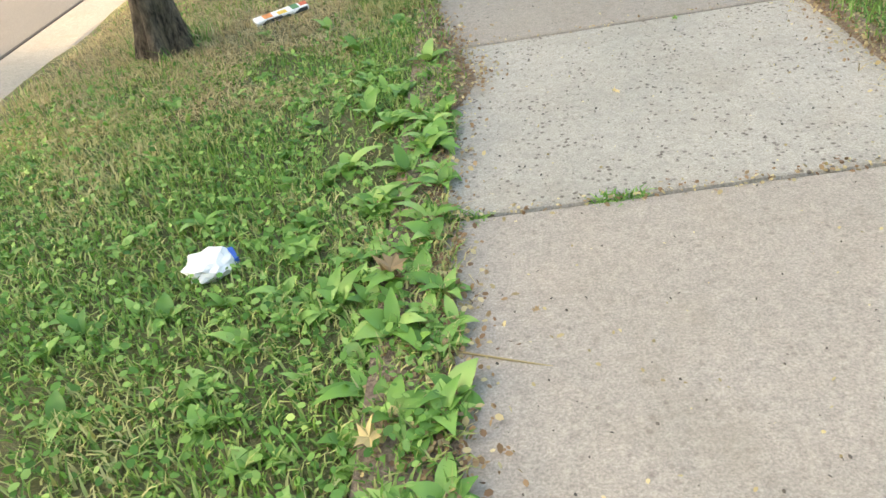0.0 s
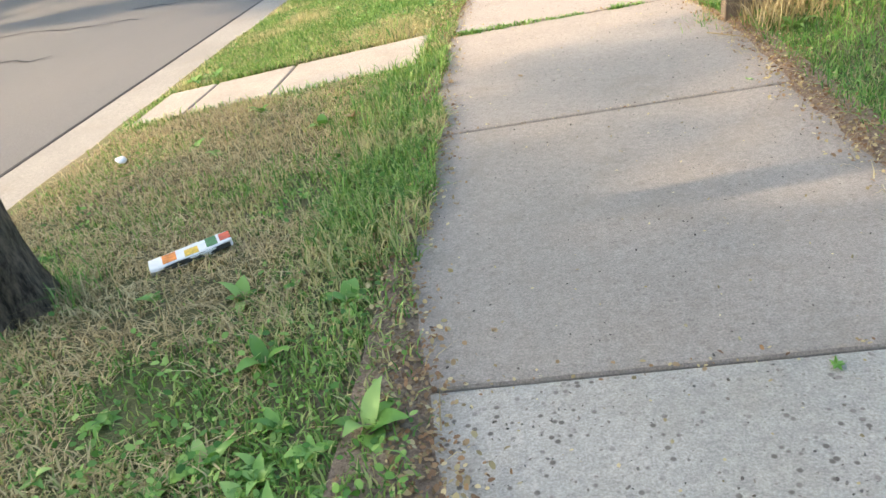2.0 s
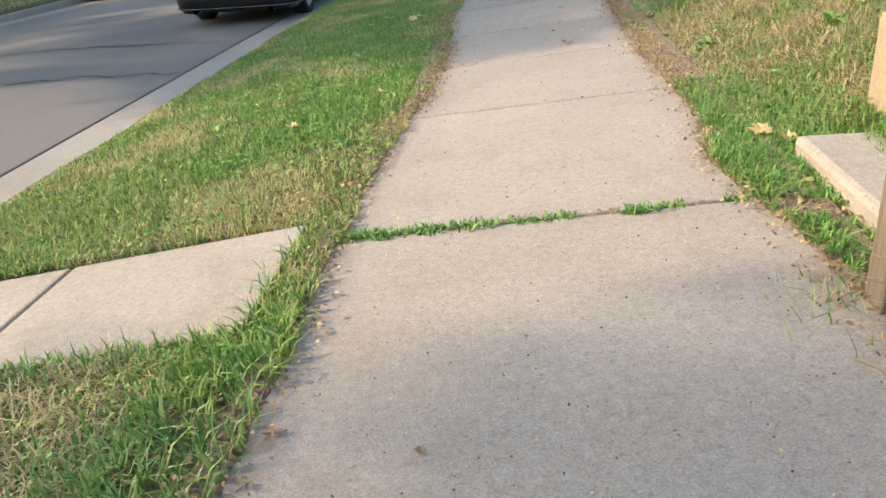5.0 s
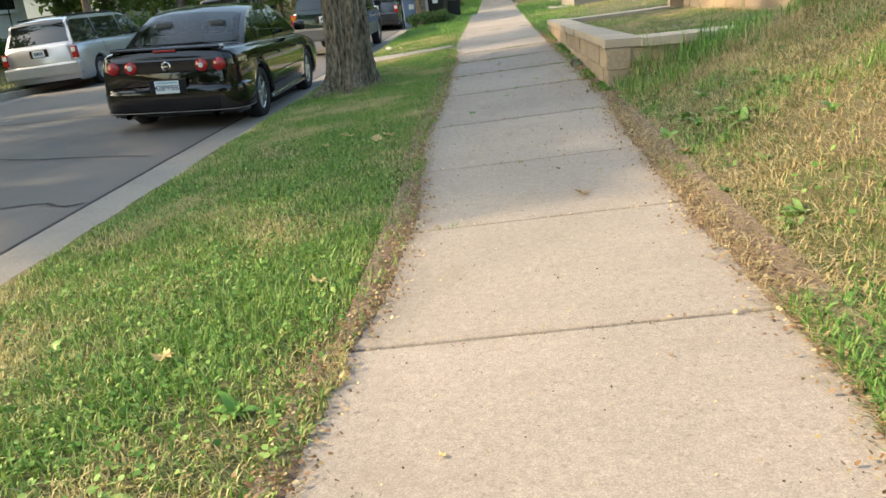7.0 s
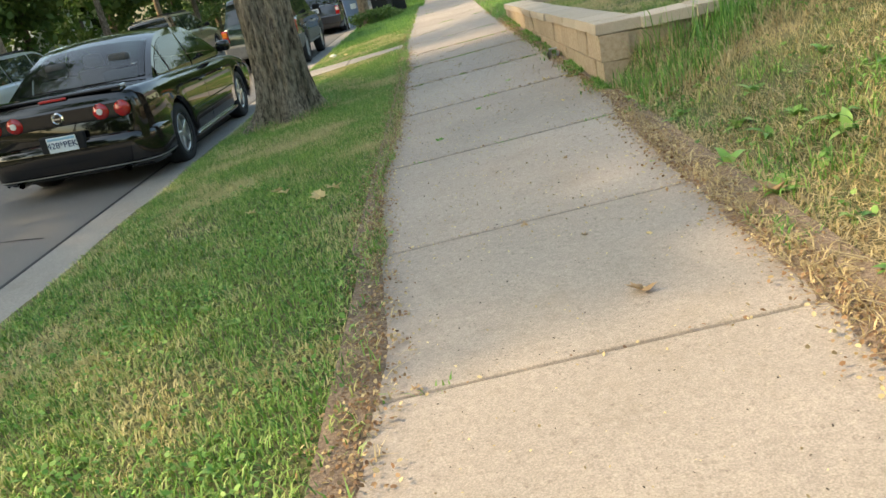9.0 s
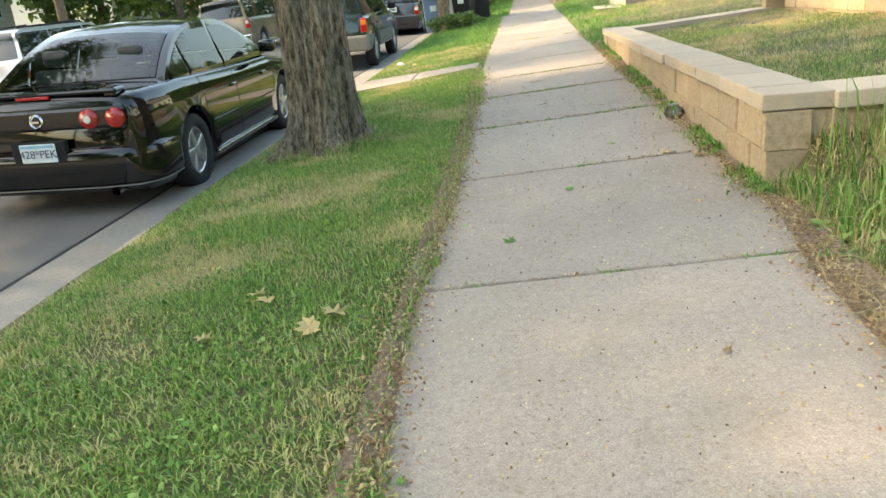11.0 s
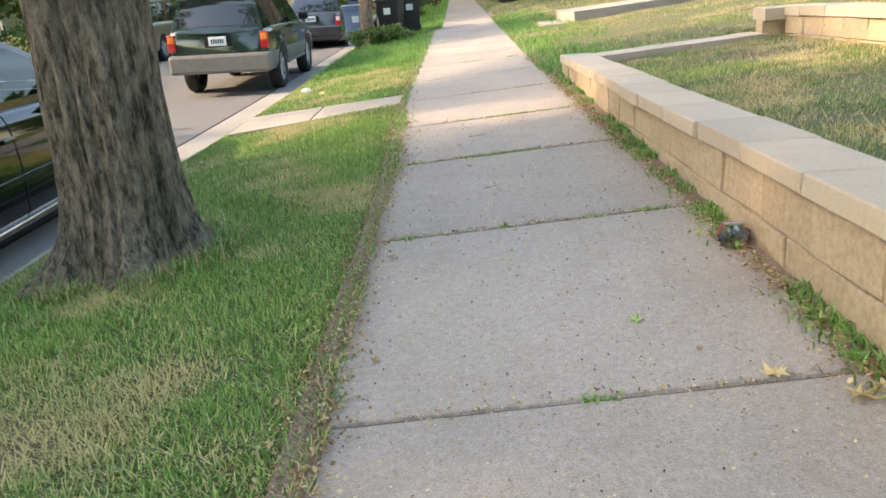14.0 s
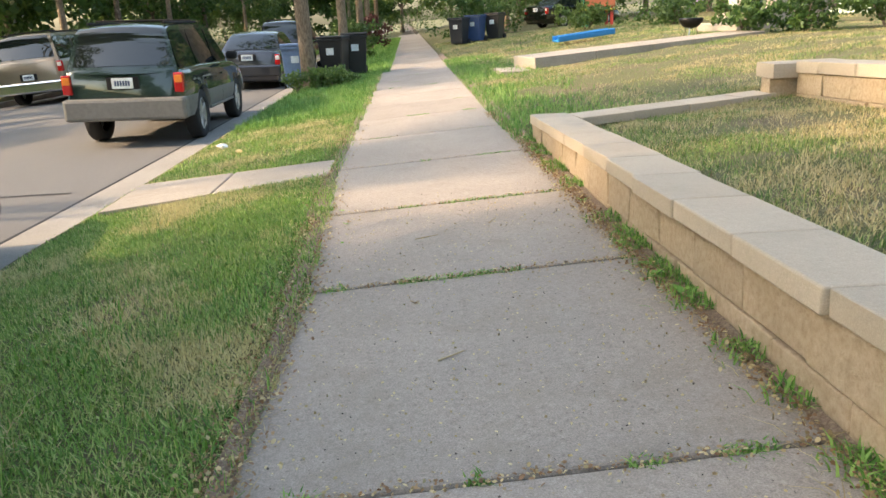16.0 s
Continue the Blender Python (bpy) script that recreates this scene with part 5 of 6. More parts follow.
def keep_yard(x, y, r):
    """Worn tracks across the front yard stay thin."""
    worn = step(0.0, 0.5, fbm(x, y, 0.45, 81)) * 0.85
    track = 0.9 * step(0.7, 0.25, abs(y - 25.6 - 0.55 * (x - 2.0)))
    return keep_bank(x + 0.1, y, r) and r.random() > max(worn, track)


pts, rg = field(190000, WALK_R, WALK_R + 4.2, 2.5, 13.9, keep_bank, 14)
blades("bank_grass", pts, 0.05, 0.0065, 1.1, BANK_GRASS, rg, "rough half-dry grass on the yard bank", simple=True)
pts, rg = field(30000, WALK_R, WALK_R + 4.0, 6.4, 13.9, lambda x, y, r: keep_bank(x, y, r) and fbm(x, y, 1.3, 61) > 0.05, 45)
blades("bank_clumps", pts, 0.09, 0.007, 1.2, LUSH, rg, "green clumps of longer grass on the bank")
pts, rg = field(60000, WALK_R + 0.05, WALK_R + 4.0, 6.4, 13.9, lambda x, y, r: not (y < 7.6 and x < WALK_R + 2.3) and fbm(x, y, 1.1, 21) > -0.15, 46)
blades("bank_straw", pts, 0.055, 0.0065, 1.9, STRAW, rg, "dry straw patches on the bank", 1.0)
pts, rg = field(120000, WALK_R + 0.3, 6.2, 13.9, 22.6, keep_bank, 15)
blades("terrace_grass", pts, 0.045, 0.0085, 1.0, BANK_GRASS, rg, "green and yellowed grass on the walled terrace", simple=True)
pts, rg = field(26000, WALK_R + 0.5, 6.0, 16.5, 22.2, lambda x, y, r: keep_bank(x, y, r) and fbm(x, y, 0.9, 71) > -0.2, 47)
blades("terrace_straw", pts, 0.04, 0.007, 1.9, STRAW, rg, "straw-dry patches on the walled terrace", 0.9, True)
pts, rg = field(130000, WALK_R - 0.12, 11, 21.8, 36, keep_yard, 16)
blades("yard_grass", pts, 0.05, 0.0105, 1.1, BANK_GRASS, rg, "worn uneven grass in the front yards", simple=True)
pts, rg = field(16000, WALK_R - 0.14, 3.0, 21.8, 36, lambda x, y, r: r.random() < 1.2 - 0.8 * (x - WALK_R) and fbm(x, y, 0.7, 73) > -0.35, 48)
blades("lush_grass", pts, 0.10, 0.011, 1.0, LUSH, rg, "longer green grass beside the sidewalk", simple=True)
pts, rg = field(60000, WALK_R - 0.1, 13, 36, 50, keep_bank, 49)
blades("yard_grass", pts, 0.08, 0.016, 0.9, BANK_GRASS, rg, "uneven grass in the front yards", simple=True)
pts, rg = field(30000, KERB_X + 0.1, WALK_L, 34, 70, lambda x, y, r: True, 17)
blades("lawn_grass", pts, 0.13, 0.02, 0.8, LUSH, rg, "long grass along the far strip", simple=True)
pts, rg = field(40000, -20, FAR_KERB_X - 0.2, 14, 60, lambda x, y, r: not -14.7 < x < -13.1, 18)
blades("far_grass", pts, 0.10, 0.02, 0.8, GRASS, rg, "grass across the street", simple=True)


def low_leaves(name, pts, size, mat, rng, label, hmin=0.01, hmax=0.045):
    """Small rounded leaves lying nearly flat a little above the ground."""
    n = len(pts)
    pos = pts + np.stack([np.zeros(n), np.zeros(n), rng.uniform(hmin, hmax, n)], 1)
    nrm = rng.normal(size=(n, 3)) * 0.45 + np.array([0, 0, 1.0])
    nrm /= np.linalg.norm(nrm, axis=1, keepdims=True)
    a = np.cross(nrm, rng.normal(size=(n, 3)))
    a /= np.linalg.norm(a, axis=1, keepdims=True)
    b = np.cross(nrm, a)
    s = size * rng.uniform(0.5, 1.4, (n, 1))
    ring = [pos + a * s * x + b * s * y + nrm * s * z for x, y, z in ((-0.55, 0, 0.05), (-0.2, 0.36, 0.12), (0.3, 0.34, 0.1), (0.6, 0, 0), (0.3, -0.34, 0.1), (-0.2, -0.36, 0.12))]
    v = np.stack(ring, 1).reshape(-1, 3)
    f = np.arange(6 * n).reshape(n, 6)
    return tagged(fast_mesh(name, v, f, mat), label, "weeds", kind="stuff")


def keep_clover(x, y, r):
    w = 0.75 * step(4.2, 2.6, y) + 0.45 * step(0.05, 0.45, fbm(x, y, 1.4, 15)) + (0.5 if 8 < y < 12 and fbm(x, y, 1.0, 25) > 0 else 0)
    w = max(w, 0.9 * step(0.35, 0.05, edge_l(y) - x) * step(3.6, 3.0, y))
    return KERB_X + 0.2 < x < edge_l(y) - 0.04 and not on_path(x, y, 0.02) and r.random() < w * (1 - 0.7 * bare(x, y)) and not near_trunk(x, y)


pts, rg = field(48000, KERB_X + 0.1, 0.1, -0.2, 13.5, keep_clover, 30)
low_leaves("clover", pts, 0.018, LUSH, rg, "clover and small round weed leaves in the lawn")
pts, rg = field(5000, WALK_R + 0.15, WALK_R + 3.5, 3, 13.8, keep_bank, 31)
low_leaves("bank_weeds", pts, 0.024, LUSH, rg, "small green weed leaves on the bank")


# soil and leaf litter creeping over the slab edges
def soil_lip(name, inner, outer, y0, y1, n, zin, label):
    v, f = [], []
    for i in range(n + 1):
        y = y0 + (y1 - y0) * i / n
        a, b = inner(y), outer(y)
        for k in range(6):
            u = k / 5
            x = a + (b - a) * u
            top = walk_z(x) if lerp(SLAB_L, y) - 0.02 < x < WALK_R else max(ground_z(x, y), walk_z(x) - 0.01)
            hump = 0.020 * (1 - u) ** 0.7 + 0.006 * noise.noise((x * 20, y * 20, 0)) * (1 - u)
            v.append((x, y, top + (hump if k < 5 else -0.006) + 0.002))
    for i in range(n):
        for k in range(5):
            a = i * 6 + k
            f.append((a, a + 1, a + 7, a + 6))
    return tagged(raw(name, v, f, EDGE_SOIL, smooth=True), label, "soil", kind="structure")


def lip_left(y):
    return edge_l(y) + 0.012 + 0.03 * (noise.noise((y * 2.3, 1, 0)) + 0.5 * noise.noise((y * 9, 1, 0)))


def lip_right(y):
    return lerp(EDGE_R, y) + 0.03 * (noise.noise((y * 2.1, 8, 0)) + 0.5 * noise.noise((y * 8, 3, 0)))


soil_lip("edge_soil_left", lambda y: lerp(SLAB_L, y) - 0.05, lip_left, -0.5, 40, 760, 0, "brown soil and debris creeping over the slab edge")
soil_lip("edge_soil_right", lambda y: WALK_R + (0.07 if y < 13.6 else 0.04), lip_right, 2.0, 40, 720, 0, "brown soil and debris creeping over the slab edge")


def scatter_edge(n, seed, spread):
    rng_ = np.random.default_rng(seed)
    out = []
    for _ in range(n):
        y = rng_.uniform(-0.3, 24)
        if rng_.random() < 0.5:
            x = lip_left(y) - 0.05 + rng_.normal(0, spread)
        else:
            x = lip_right(y) + (0.06 if y < 13.6 else 0.01) + rng_.normal(0, spread * (1.1 if y < 13.6 else 0.7))
        if x > WALL_X - 0.05 and 13.7 < y < 21.9:
            continue
        if not on_path(x, y, 0):
            out.append((x, y, walk_z(x) + 0.012 if WALK_L - 0.1 < x < WALK_R else ground_z(x, y) + 0.015))
    return np.array(out), rng_


pts, rg = scatter_edge(26000, 33, 0.06)
low_leaves("leaf_litter", pts, 0.013, BROWN_LEAF, rg, "brown leaf litter along the slab edges", 0.0, 0.012)
pts, rg = scatter_edge(12000, 34, 0.07)
low_leaves("leaf_litter", pts, 0.014, STRAW, rg, "pale leaf litter along the slab edges", 0.0, 0.012)


def grit(n, seed):
    rng_ = np.random.default_rng(seed)
    x, y = rng_.uniform(WALK_L, WALK_R, n), rng_.uniform(0.2, 20, n)
    return np.stack([x, y, 0.061 * x + 0.001], 1), rng_


pts, rg = field(3800, WALK_L, WALK_R, 11.0, 19.5, lambda x, y, r: True, 59)
pts[:, 2] = 0.061 * pts[:, 0] + 0.001
low_leaves("seed_scraps", pts, 0.009, STRAW, rg, "pale seed scraps strewn over the concrete", 0.001, 0.004)
GRIT_DARK = plain("dark_grit", (0.10, 0.085, 0.07), 0.9, 0, 0.4, 50)
pts, rg = grit(2600, 35)
low_leaves("grit", pts, 0.0065, GRIT_DARK, rg, "dark grit and specks on the concrete", 0.001, 0.004)
pts, rg = grit(1500, 36)
low_leaves("grit", pts, 0.008, STRAW, rg, "pale seed scraps on the concrete", 0.001, 0.004)
pts, rg = field(1300, WALK_L, WALK_R, 2.02, 3.36, lambda x, y, r: True, 37)
pts[:, 2] = 0.061 * pts[:, 0] + 0.003
# Flat specks; the shade inside the slab's pits is put into their colour.
low_leaves("pitting", pts, 0.0065, plain("pit_shadow", (0.24, 0.21, 0.18), 0.95, 0, 0.3, 40), rg, "flat dark specks painting the shade of pits in a worn slab", 0.0, 0.001)


# dry straw and litter of dead leaves along the slab edges
def keep_straw(x, y, r):
    e = edge_l(y) - x
    left = -0.05 < e < 0.28
    right = -0.12 < x - WALK_R < 0.3 and not (WALL_Y0 < y < WALL_Y1 and x > WALK_R + 0.05)
    return (left and r.random() < 0.55) or (right and r.random() < 0.8) or (e > 0 and r.random() < 0.12)


pts, rg = field(42000, KERB_X + 0.1, WALK_R + 0.4, -0.5, 24, keep_straw, 19)
for p in pts:
    if lerp(SLAB_L, p[1]) < p[0] < WALK_R:
        p[2] = walk_z(p[0]) + 0.004
pts = np.array([p for p in pts.tolist() if not on_path(p[0], p[1], -0.05)])
blades("dry_straw", pts, 0.035, 0.004, 2.2, STRAW, rg, "dry straw and grass clippings along the slabs", 1.2)


def joint_weeds(seed):
    rng_ = np.random.default_rng(seed)
    out = []
    for k, y in enumerate(JOINTS[2:22]):
        dens = [0.5, 0.2, 0.05, 0.9, 0.05, 0.03, 0.04, 0.15, 0.3, 0.5, 0.8, 0.5, 0.3, 0.3, 0.5, 0.3, 0.3, 0.3, 0.3, 0.3][k]
        for _ in range(int(2600 * dens)):
            x = rng_.uniform(edge_l(y), WALK_R)
            if fbm(x * 2, y, 1.5, 31) > 0.42 - 0.5 * dens:
                out.append((x, y + rng_.normal(0, 0.012 + 0.012 * dens), walk_z(x) - 0.004))
    return np.array(out), rng_


def joint_dirt(seed):
    rng_ = np.random.default_rng(seed)
    out = []
    for k, y in enumerate(JOINTS[1:16]):
        for _ in range([60, 260, 60, 40, 160, 40, 40, 40, 40, 160, 420, 520, 300, 90, 90][k]):
            x = rng_.uniform(edge_l(y), WALK_R)
            out.append((x, y + rng_.normal(0, 0.022), walk_z(x) + 0.002))
    return np.array(out), rng_


pts, rg = joint_dirt(27)
low_leaves("leaf_litter", pts[::2], 0.012, BROWN_LEAF, rg, "brown dirt and leaf scraps caught in the slab joints", 0.0, 0.008)
low_leaves("leaf_litter", pts[1::2], 0.011, STRAW, rg, "pale seed scraps caught in the slab joints", 0.0, 0.008)
pts, rg = joint_weeds(20)
blades("joint_weeds", pts, 0.026, 0.007, 1.4, LUSH, rg, "small green weeds growing out of the slab joints")


def wall_foot(seed):
    rng_ = np.random.default_rng(seed)
    out = []
    for _ in range(6000):
        y = rng_.uniform(WALL_Y0 - 0.3, 23.5)
        if fbm(y, 0, 1.7, 41) > 0.0:
            x = WALL_X - abs(rng_.normal(0, 0.06))
            out.append((x, y, walk_z(x)))
    return np.array(out), rng_


pts, rg = wall_foot(21)
blades("wall_foot_weeds", pts, 0.06, 0.008, 1.2, LUSH, rg, "green weeds along the foot of the wall")


def trunk_foot(seed):
    rng_ = np.random.default_rng(seed)
    out = []
    for cx, cy, r0, n in ((-1.42, 16.65, 0.43, 2600), (-1.42, 4.02, 0.14, 700), (WX, WY, 0.08, 500)):
        for _ in range(n):
            a, d = rng_.uniform(0, math.tau), r0 + abs(rng_.normal(0, 0.09))
            x, y = cx + d * math.cos(a), cy + d * math.sin(a)
            if fbm(x, y, 2.2, 51) > -0.25:
                out.append((x, y, ground_z(x, y)))
    return np.array(out), rng_


pts, rg = trunk_foot(22)
blades("tuft_grass", pts[::2], 0.11, 0.006, 1.0, LUSH, rg, "long tufts of grass round the trunks and post")
blades("tuft_grass", pts[1::2], 0.10, 0.005, 1.3, STRAW, rg, "dry tufts of grass round the trunks and post")


def keep_dry(x, y, r):
    return not on_path(x, y, 0.0) and not near_trunk(x, y) and fbm(x, y, 1.6, 14) > -0.35


pts, rg = field(30000, KERB_X + 0.15, WALK_L - 0.3, 3.0, 6.5, keep_dry, 41)
blades("dry_grass", pts, 0.045, 0.0055, 1.7, STRAW, rg, "straw-dry grass on the strip beside the small tree", 0.9)
pts, rg = field(6000, KERB_X + 0.2, -0.3, 7.1, 8.3, keep_dry, 42)
blades("dry_grass", pts, 0.04, 0.004, 1.6, STRAW, rg, "straw-dry grass beside the cross path", 0.9)
pts, rg = field(26000, WALK_R, WALK_R + 2.2, 2.6, 6.32, lambda x, y, r: x > WALK_R + 0.03 * r.random(), 43)
blades("lush_grass", pts, 0.07, 0.006, 1.1, LUSH, rg, "long dark green grass on the low bank")
pts, rg = field(5200, WALK_R - 0.1, WALK_R + 0.45, 7.0, 8.6, lambda x, y, r: x > WALK_R - 0.12 * step(7.0, 7.5, y) * r.random() and r.random() < 0.9 - 0.5 * step(7.8, 8.6, y), 44)
blades("lush_grass", pts, 0.06, 0.006, 1.2, LUSH, rg, "green weeds where the steps meet the sidewalk")


pts, rg = field(9000, 1.34, 1.80, 6.42, 8.8, lambda x, y, r: fbm(x, y, 3.0, 65) > -0.25 and x > lerp(EDGE_R, y) + 0.02 and not (x > 1.66 and y < 7.5) and not (x > 1.5 and y < 6.5) and r.random() < 1.1 - 0.6 * step(7.9, 8.8, y), 61)
blades("lush_grass", pts, 0.06, 0.0065, 1.3, LUSH, rg, "thick green weeds between the steps and the sidewalk")
pts, rg = field(1300, -0.12, 0.5, 7.07, 7.19, lambda x, y, r: abs(y - 7.13) < 0.05 * r.random() + 0.03 * noise.noise((x * 9, 3, 0)) and r.random() < 1.0 - 1.4 * max(0, x), 62)
blades("joint_weeds", pts, 0.032, 0.007, 1.4, LUSH, rg, "creeping weeds filling the joint beside the cross path")
pts, rg = field(420, 0.92, 1.10, 7.06, 7.16, lambda x, y, r: ((x - 1.01) / 0.08) ** 2 + ((y - 7.11) / 0.03) ** 2 < r.random(), 63)
blades("joint_weeds", pts, 0.035, 0.007, 1.4, LUSH, rg, "small round weed tuft in the joint")
pts, rg = field(9000, 1.34, WALK_R + 0.12, 7.6, 13.6, lambda x, y, r: x > lerp(EDGE_R, y) + 0.06 * r.random() and fbm(x, y, 1.4, 91) > -0.3, 53)
blades("dry_grass", pts, 0.045, 0.005, 1.8, STRAW, rg, "dry grass hanging over the slab edge", 0.9)
pts, rg = field(5200, 1.34, WALK_R + 0.25, 7.3, 13.6, lambda x, y, r: x > lerp(EDGE_R, y) + 0.05 and fbm(x, y, 1.1, 93) > 0.12, 54)
blades("lush_grass", pts, 0.055, 0.0065, 1.3, LUSH, rg, "green tufts along the foot of the bank")
pts, rg = field(2600, 1.62, 3.6, 12.9, 13.83, lambda x, y, r: fbm(x, y, 1.5, 95) > -0.3, 55)
blades("tall_grass", pts, 0.17, 0.007, 0.8, LUSH, rg, "long green grass in front of the wall's end")
pts, rg = field(2000, 1.62, 3.6, 12.7, 13.83, lambda x, y, r: fbm(x, y, 1.5, 97) > -0.2, 56)
blades("tall_grass", pts, 0.16, 0.005, 1.1, STRAW, rg, "long dry grass stalks in front of the wall's end")
pts, rg = field(60, 1.75, 2.7, 13.2, 13.8, lambda x, y, r: True, 57)
blades("tall_grass", pts, 0.42, 0.008, 0.5, LUSH, rg, "few tall grass stems standing over the cap stones")
pts, rg = field(420, WALK_R + 0.02, WALK_R + 0.5, 5.9, 6.35, lambda x, y, r: True, 58)
blades("tuft_grass", pts, 0.20, 0.006, 1.0, STRAW, rg, "dry grass stems round the wooden post")

pts, rg = field(9000, KERB_X + 0.2, -0.35, 17.5, 25.0, lambda x, y, r: keep_dry(x, y, r) and fbm(x, y, 0.7, 99) > 0.0, 60)
blades("dry_grass", pts, 0.04, 0.008, 1.6, STRAW, rg, "straw-dry patches in the lawn near the far path", 0.9, True)

# ---- broad-leaved weeds ----
def leaf_blade(length, width, curl, seg=5):
    v, f = [], []
    for i in range(seg + 1):
        u = i / seg
        w = width * math.sin(math.pi * min(1, 0.12 + 0.88 * u) ** 0.8) * 0.5 if i < seg else 0.002
        y, z = length * u * (1 - 0.18 * curl * u), length * (0.55 * u - (0.45 + 0.35 * curl) * u * u)
        v += [(-w, y, z + 0.12 * w), (0, y, z - 0.1 * w), (w, y, z + 0.12 * w)]
    for i in range(seg):
        a = 3 * i
        f += [(a, a + 1, a + 4, a + 3), (a + 1, a + 2, a + 5, a + 4)]
    me = bpy.data.meshes.new("leaf")
    me.from_pydata(v, [], f)
    me.materials.append(WEED)
    me.polygons.foreach_set("use_smooth", [True] * len(f))
    return me


LEAVES = [leaf_blade(0.15, 0.075, 0.8), leaf_blade(0.12, 0.07, 0.3), leaf_blade(0.18, 0.055, 0.6), leaf_blade(0.10, 0.045, 0.1)]
rp = random.Random(77)


def weed(x, y, size, count, label="broad-leaved green plantain weed in the grass"):
    on_slab = lerp(SLAB_L, y) - 0.03 < x < WALK_R
    thing = base("plantain_weed", pose(x, y, walk_z(x) + 0.006 if on_slab else ground_z(x, y)), label, "weed", "broad-leaved weeds")
    size *= 0.85
    for k in range(count):
        o = new("leaf", rp.choice(LEAVES))
        o.parent = thing
        s = size * rp.uniform(0.65, 1.15)
        o.matrix_local = Matrix.Rotation(k * 2.4 + rp.uniform(-0.4, 0.4), 4, "Z") @ Matrix.Rotation(radians(rp.uniform(-5, 45)), 4, "X") @ Matrix.Diagonal((s, s, s, 1))
    return thing


SPOTS = [(-0.02, 3.25, 1.2, 8), (-0.11, 2.94, 0.9, 11), (-0.12, 2.67, 0.9, 12), (-0.22, 2.8, 0.8, 9), (-0.14, 2.13, 1.0, 12), (-0.18, 1.66, 0.9, 10), (-0.3, 1.9, 0.8, 9), (-0.25, 2.4, 0.9, 10), (-0.08, 1.35, 0.8, 8), (-0.55, 3.92, 0.9, 8), (-0.18, 3.83, 0.9, 9), (-0.36, 3.55, 0.9, 6), (-0.66, 5.57, 0.9, 5), (-0.2, 8.42, 0.6, 9), (-0.24, 9.2, 0.5, 8), (-0.35, 8.4, 0.7, 9), (-0.57, 7.99, 0.6, 7), (-2.0, 7.2, 1.2, 9), (-1.85, 7.25, 1.0, 8), (1.75, 9.6, 0.6, 7), (1.9, 10.4, 0.6, 8), (2.3, 9.3, 0.6, 7), (1.72, 5.9, 1.1, 9), (1.8, 12.9, 1.0, 8)]
for x, y, s, c in SPOTS:
    weed(x, y, s, c)
for k in range(230):
    y = rp.uniform(-0.1, 3.4) if k < 195 else rp.uniform(3.2, 12)
    x = (rp.uniform(-1.9, -0.06) if k % 2 else rp.uniform(-0.5, -0.04)) if k < 195 else rp.choice((rp.uniform(-2.0, -0.1), rp.uniform(1.75, 4.0)))
    if not on_path(x, y, 0.1) and not near_trunk(x, y):
        weed(x, y, rp.uniform(0.4, 0.7), rp.randint(5, 9))
for k in range(60):
    y = rp.uniform(0.7, 2.75)
    weed(edge_l(y) - rp.uniform(0.0, 0.16), y, rp.uniform(0.55, 1.0), rp.randint(6, 10), "broad-leaved green weed leaning over the slab edge")
for k in range(34):
    y = rp.uniform(8.0, 13.4)
    weed(1.6 + 0.9 * rp.random() ** 1.5, y, rp.uniform(0.5, 1.0), rp.randint(6, 9), "dark green broad-leaved weed on the dry bank")
for k in range(26):
    y = rp.uniform(14.5, 23.0)
    weed(WALL_X - 0.06 - rp.random() * 0.06, y, rp.uniform(0.35, 0.55), 6, "small broad-leaved weed at the foot of the wall")

# tall weeds round the utility pole
for k in range(9):
    bush("tall_weed", (-1.75 + rp.uniform(-0.4, 0.8), 31.6 + rp.uniform(-1.0, 0.6), -0.15), "tall leafy green weed at the pole's foot", 0.28, rp.uniform(0.3, 0.5), LIGHT_LEAF, 300 + k, 12, 46, 0.07)


# ---- fallen leaves ----
def maple_leaf(mat, curl):
    out = [(0, -0.3), (0.12, -0.16), (0.36, -0.22), (0.28, -0.04), (0.5, 0.12), (0.26, 0.14), (0.2, 0.34), (0.08, 0.24), (0, 0.52), (-0.08, 0.24), (-0.2, 0.34), (-0.26, 0.14), (-0.5, 0.12), (-0.28, -0.04), (-0.36, -0.22), (-0.12, -0.16)]
    bm = bmesh.new()
    c = bm.verts.new((0, 0.05, 0))
    ring = [bm.verts.new((x, y, curl * (x * x + y * y) + 0.08 * math.sin(9 * x))) for x, y in out]
    for i in range(len(ring)):
        bm.faces.new((c, ring[i], ring[(i + 1) % len(ring)]))
    me = bpy.data.meshes.new("fallen_leaf")
    bm.to_mesh(me)
    bm.free()
    me.materials.append(mat)
    return me


YL, BL, GL = maple_leaf(DEAD_LEAF, 0.5), maple_leaf(BROWN_LEAF, 0.9), maple_leaf(WEED, 0.3)


def fallen(x, y, size, me, label):
    on_walk = lerp(SLAB_L, y) < x < WALK_R
    z = walk_z(x) + 0.008 if on_walk else ground_z(x, y) + 0.035
    o = new("fallen_leaf", me)
    o.matrix_world = pose(x, y, z, rp.uniform(-15, 15), rp.uniform(-15, 15), rp.uniform(0, 360)) @ Matrix.Diagonal((size, size, size, 1))
    tagged(o, label, "leaf", "fallen leaves")


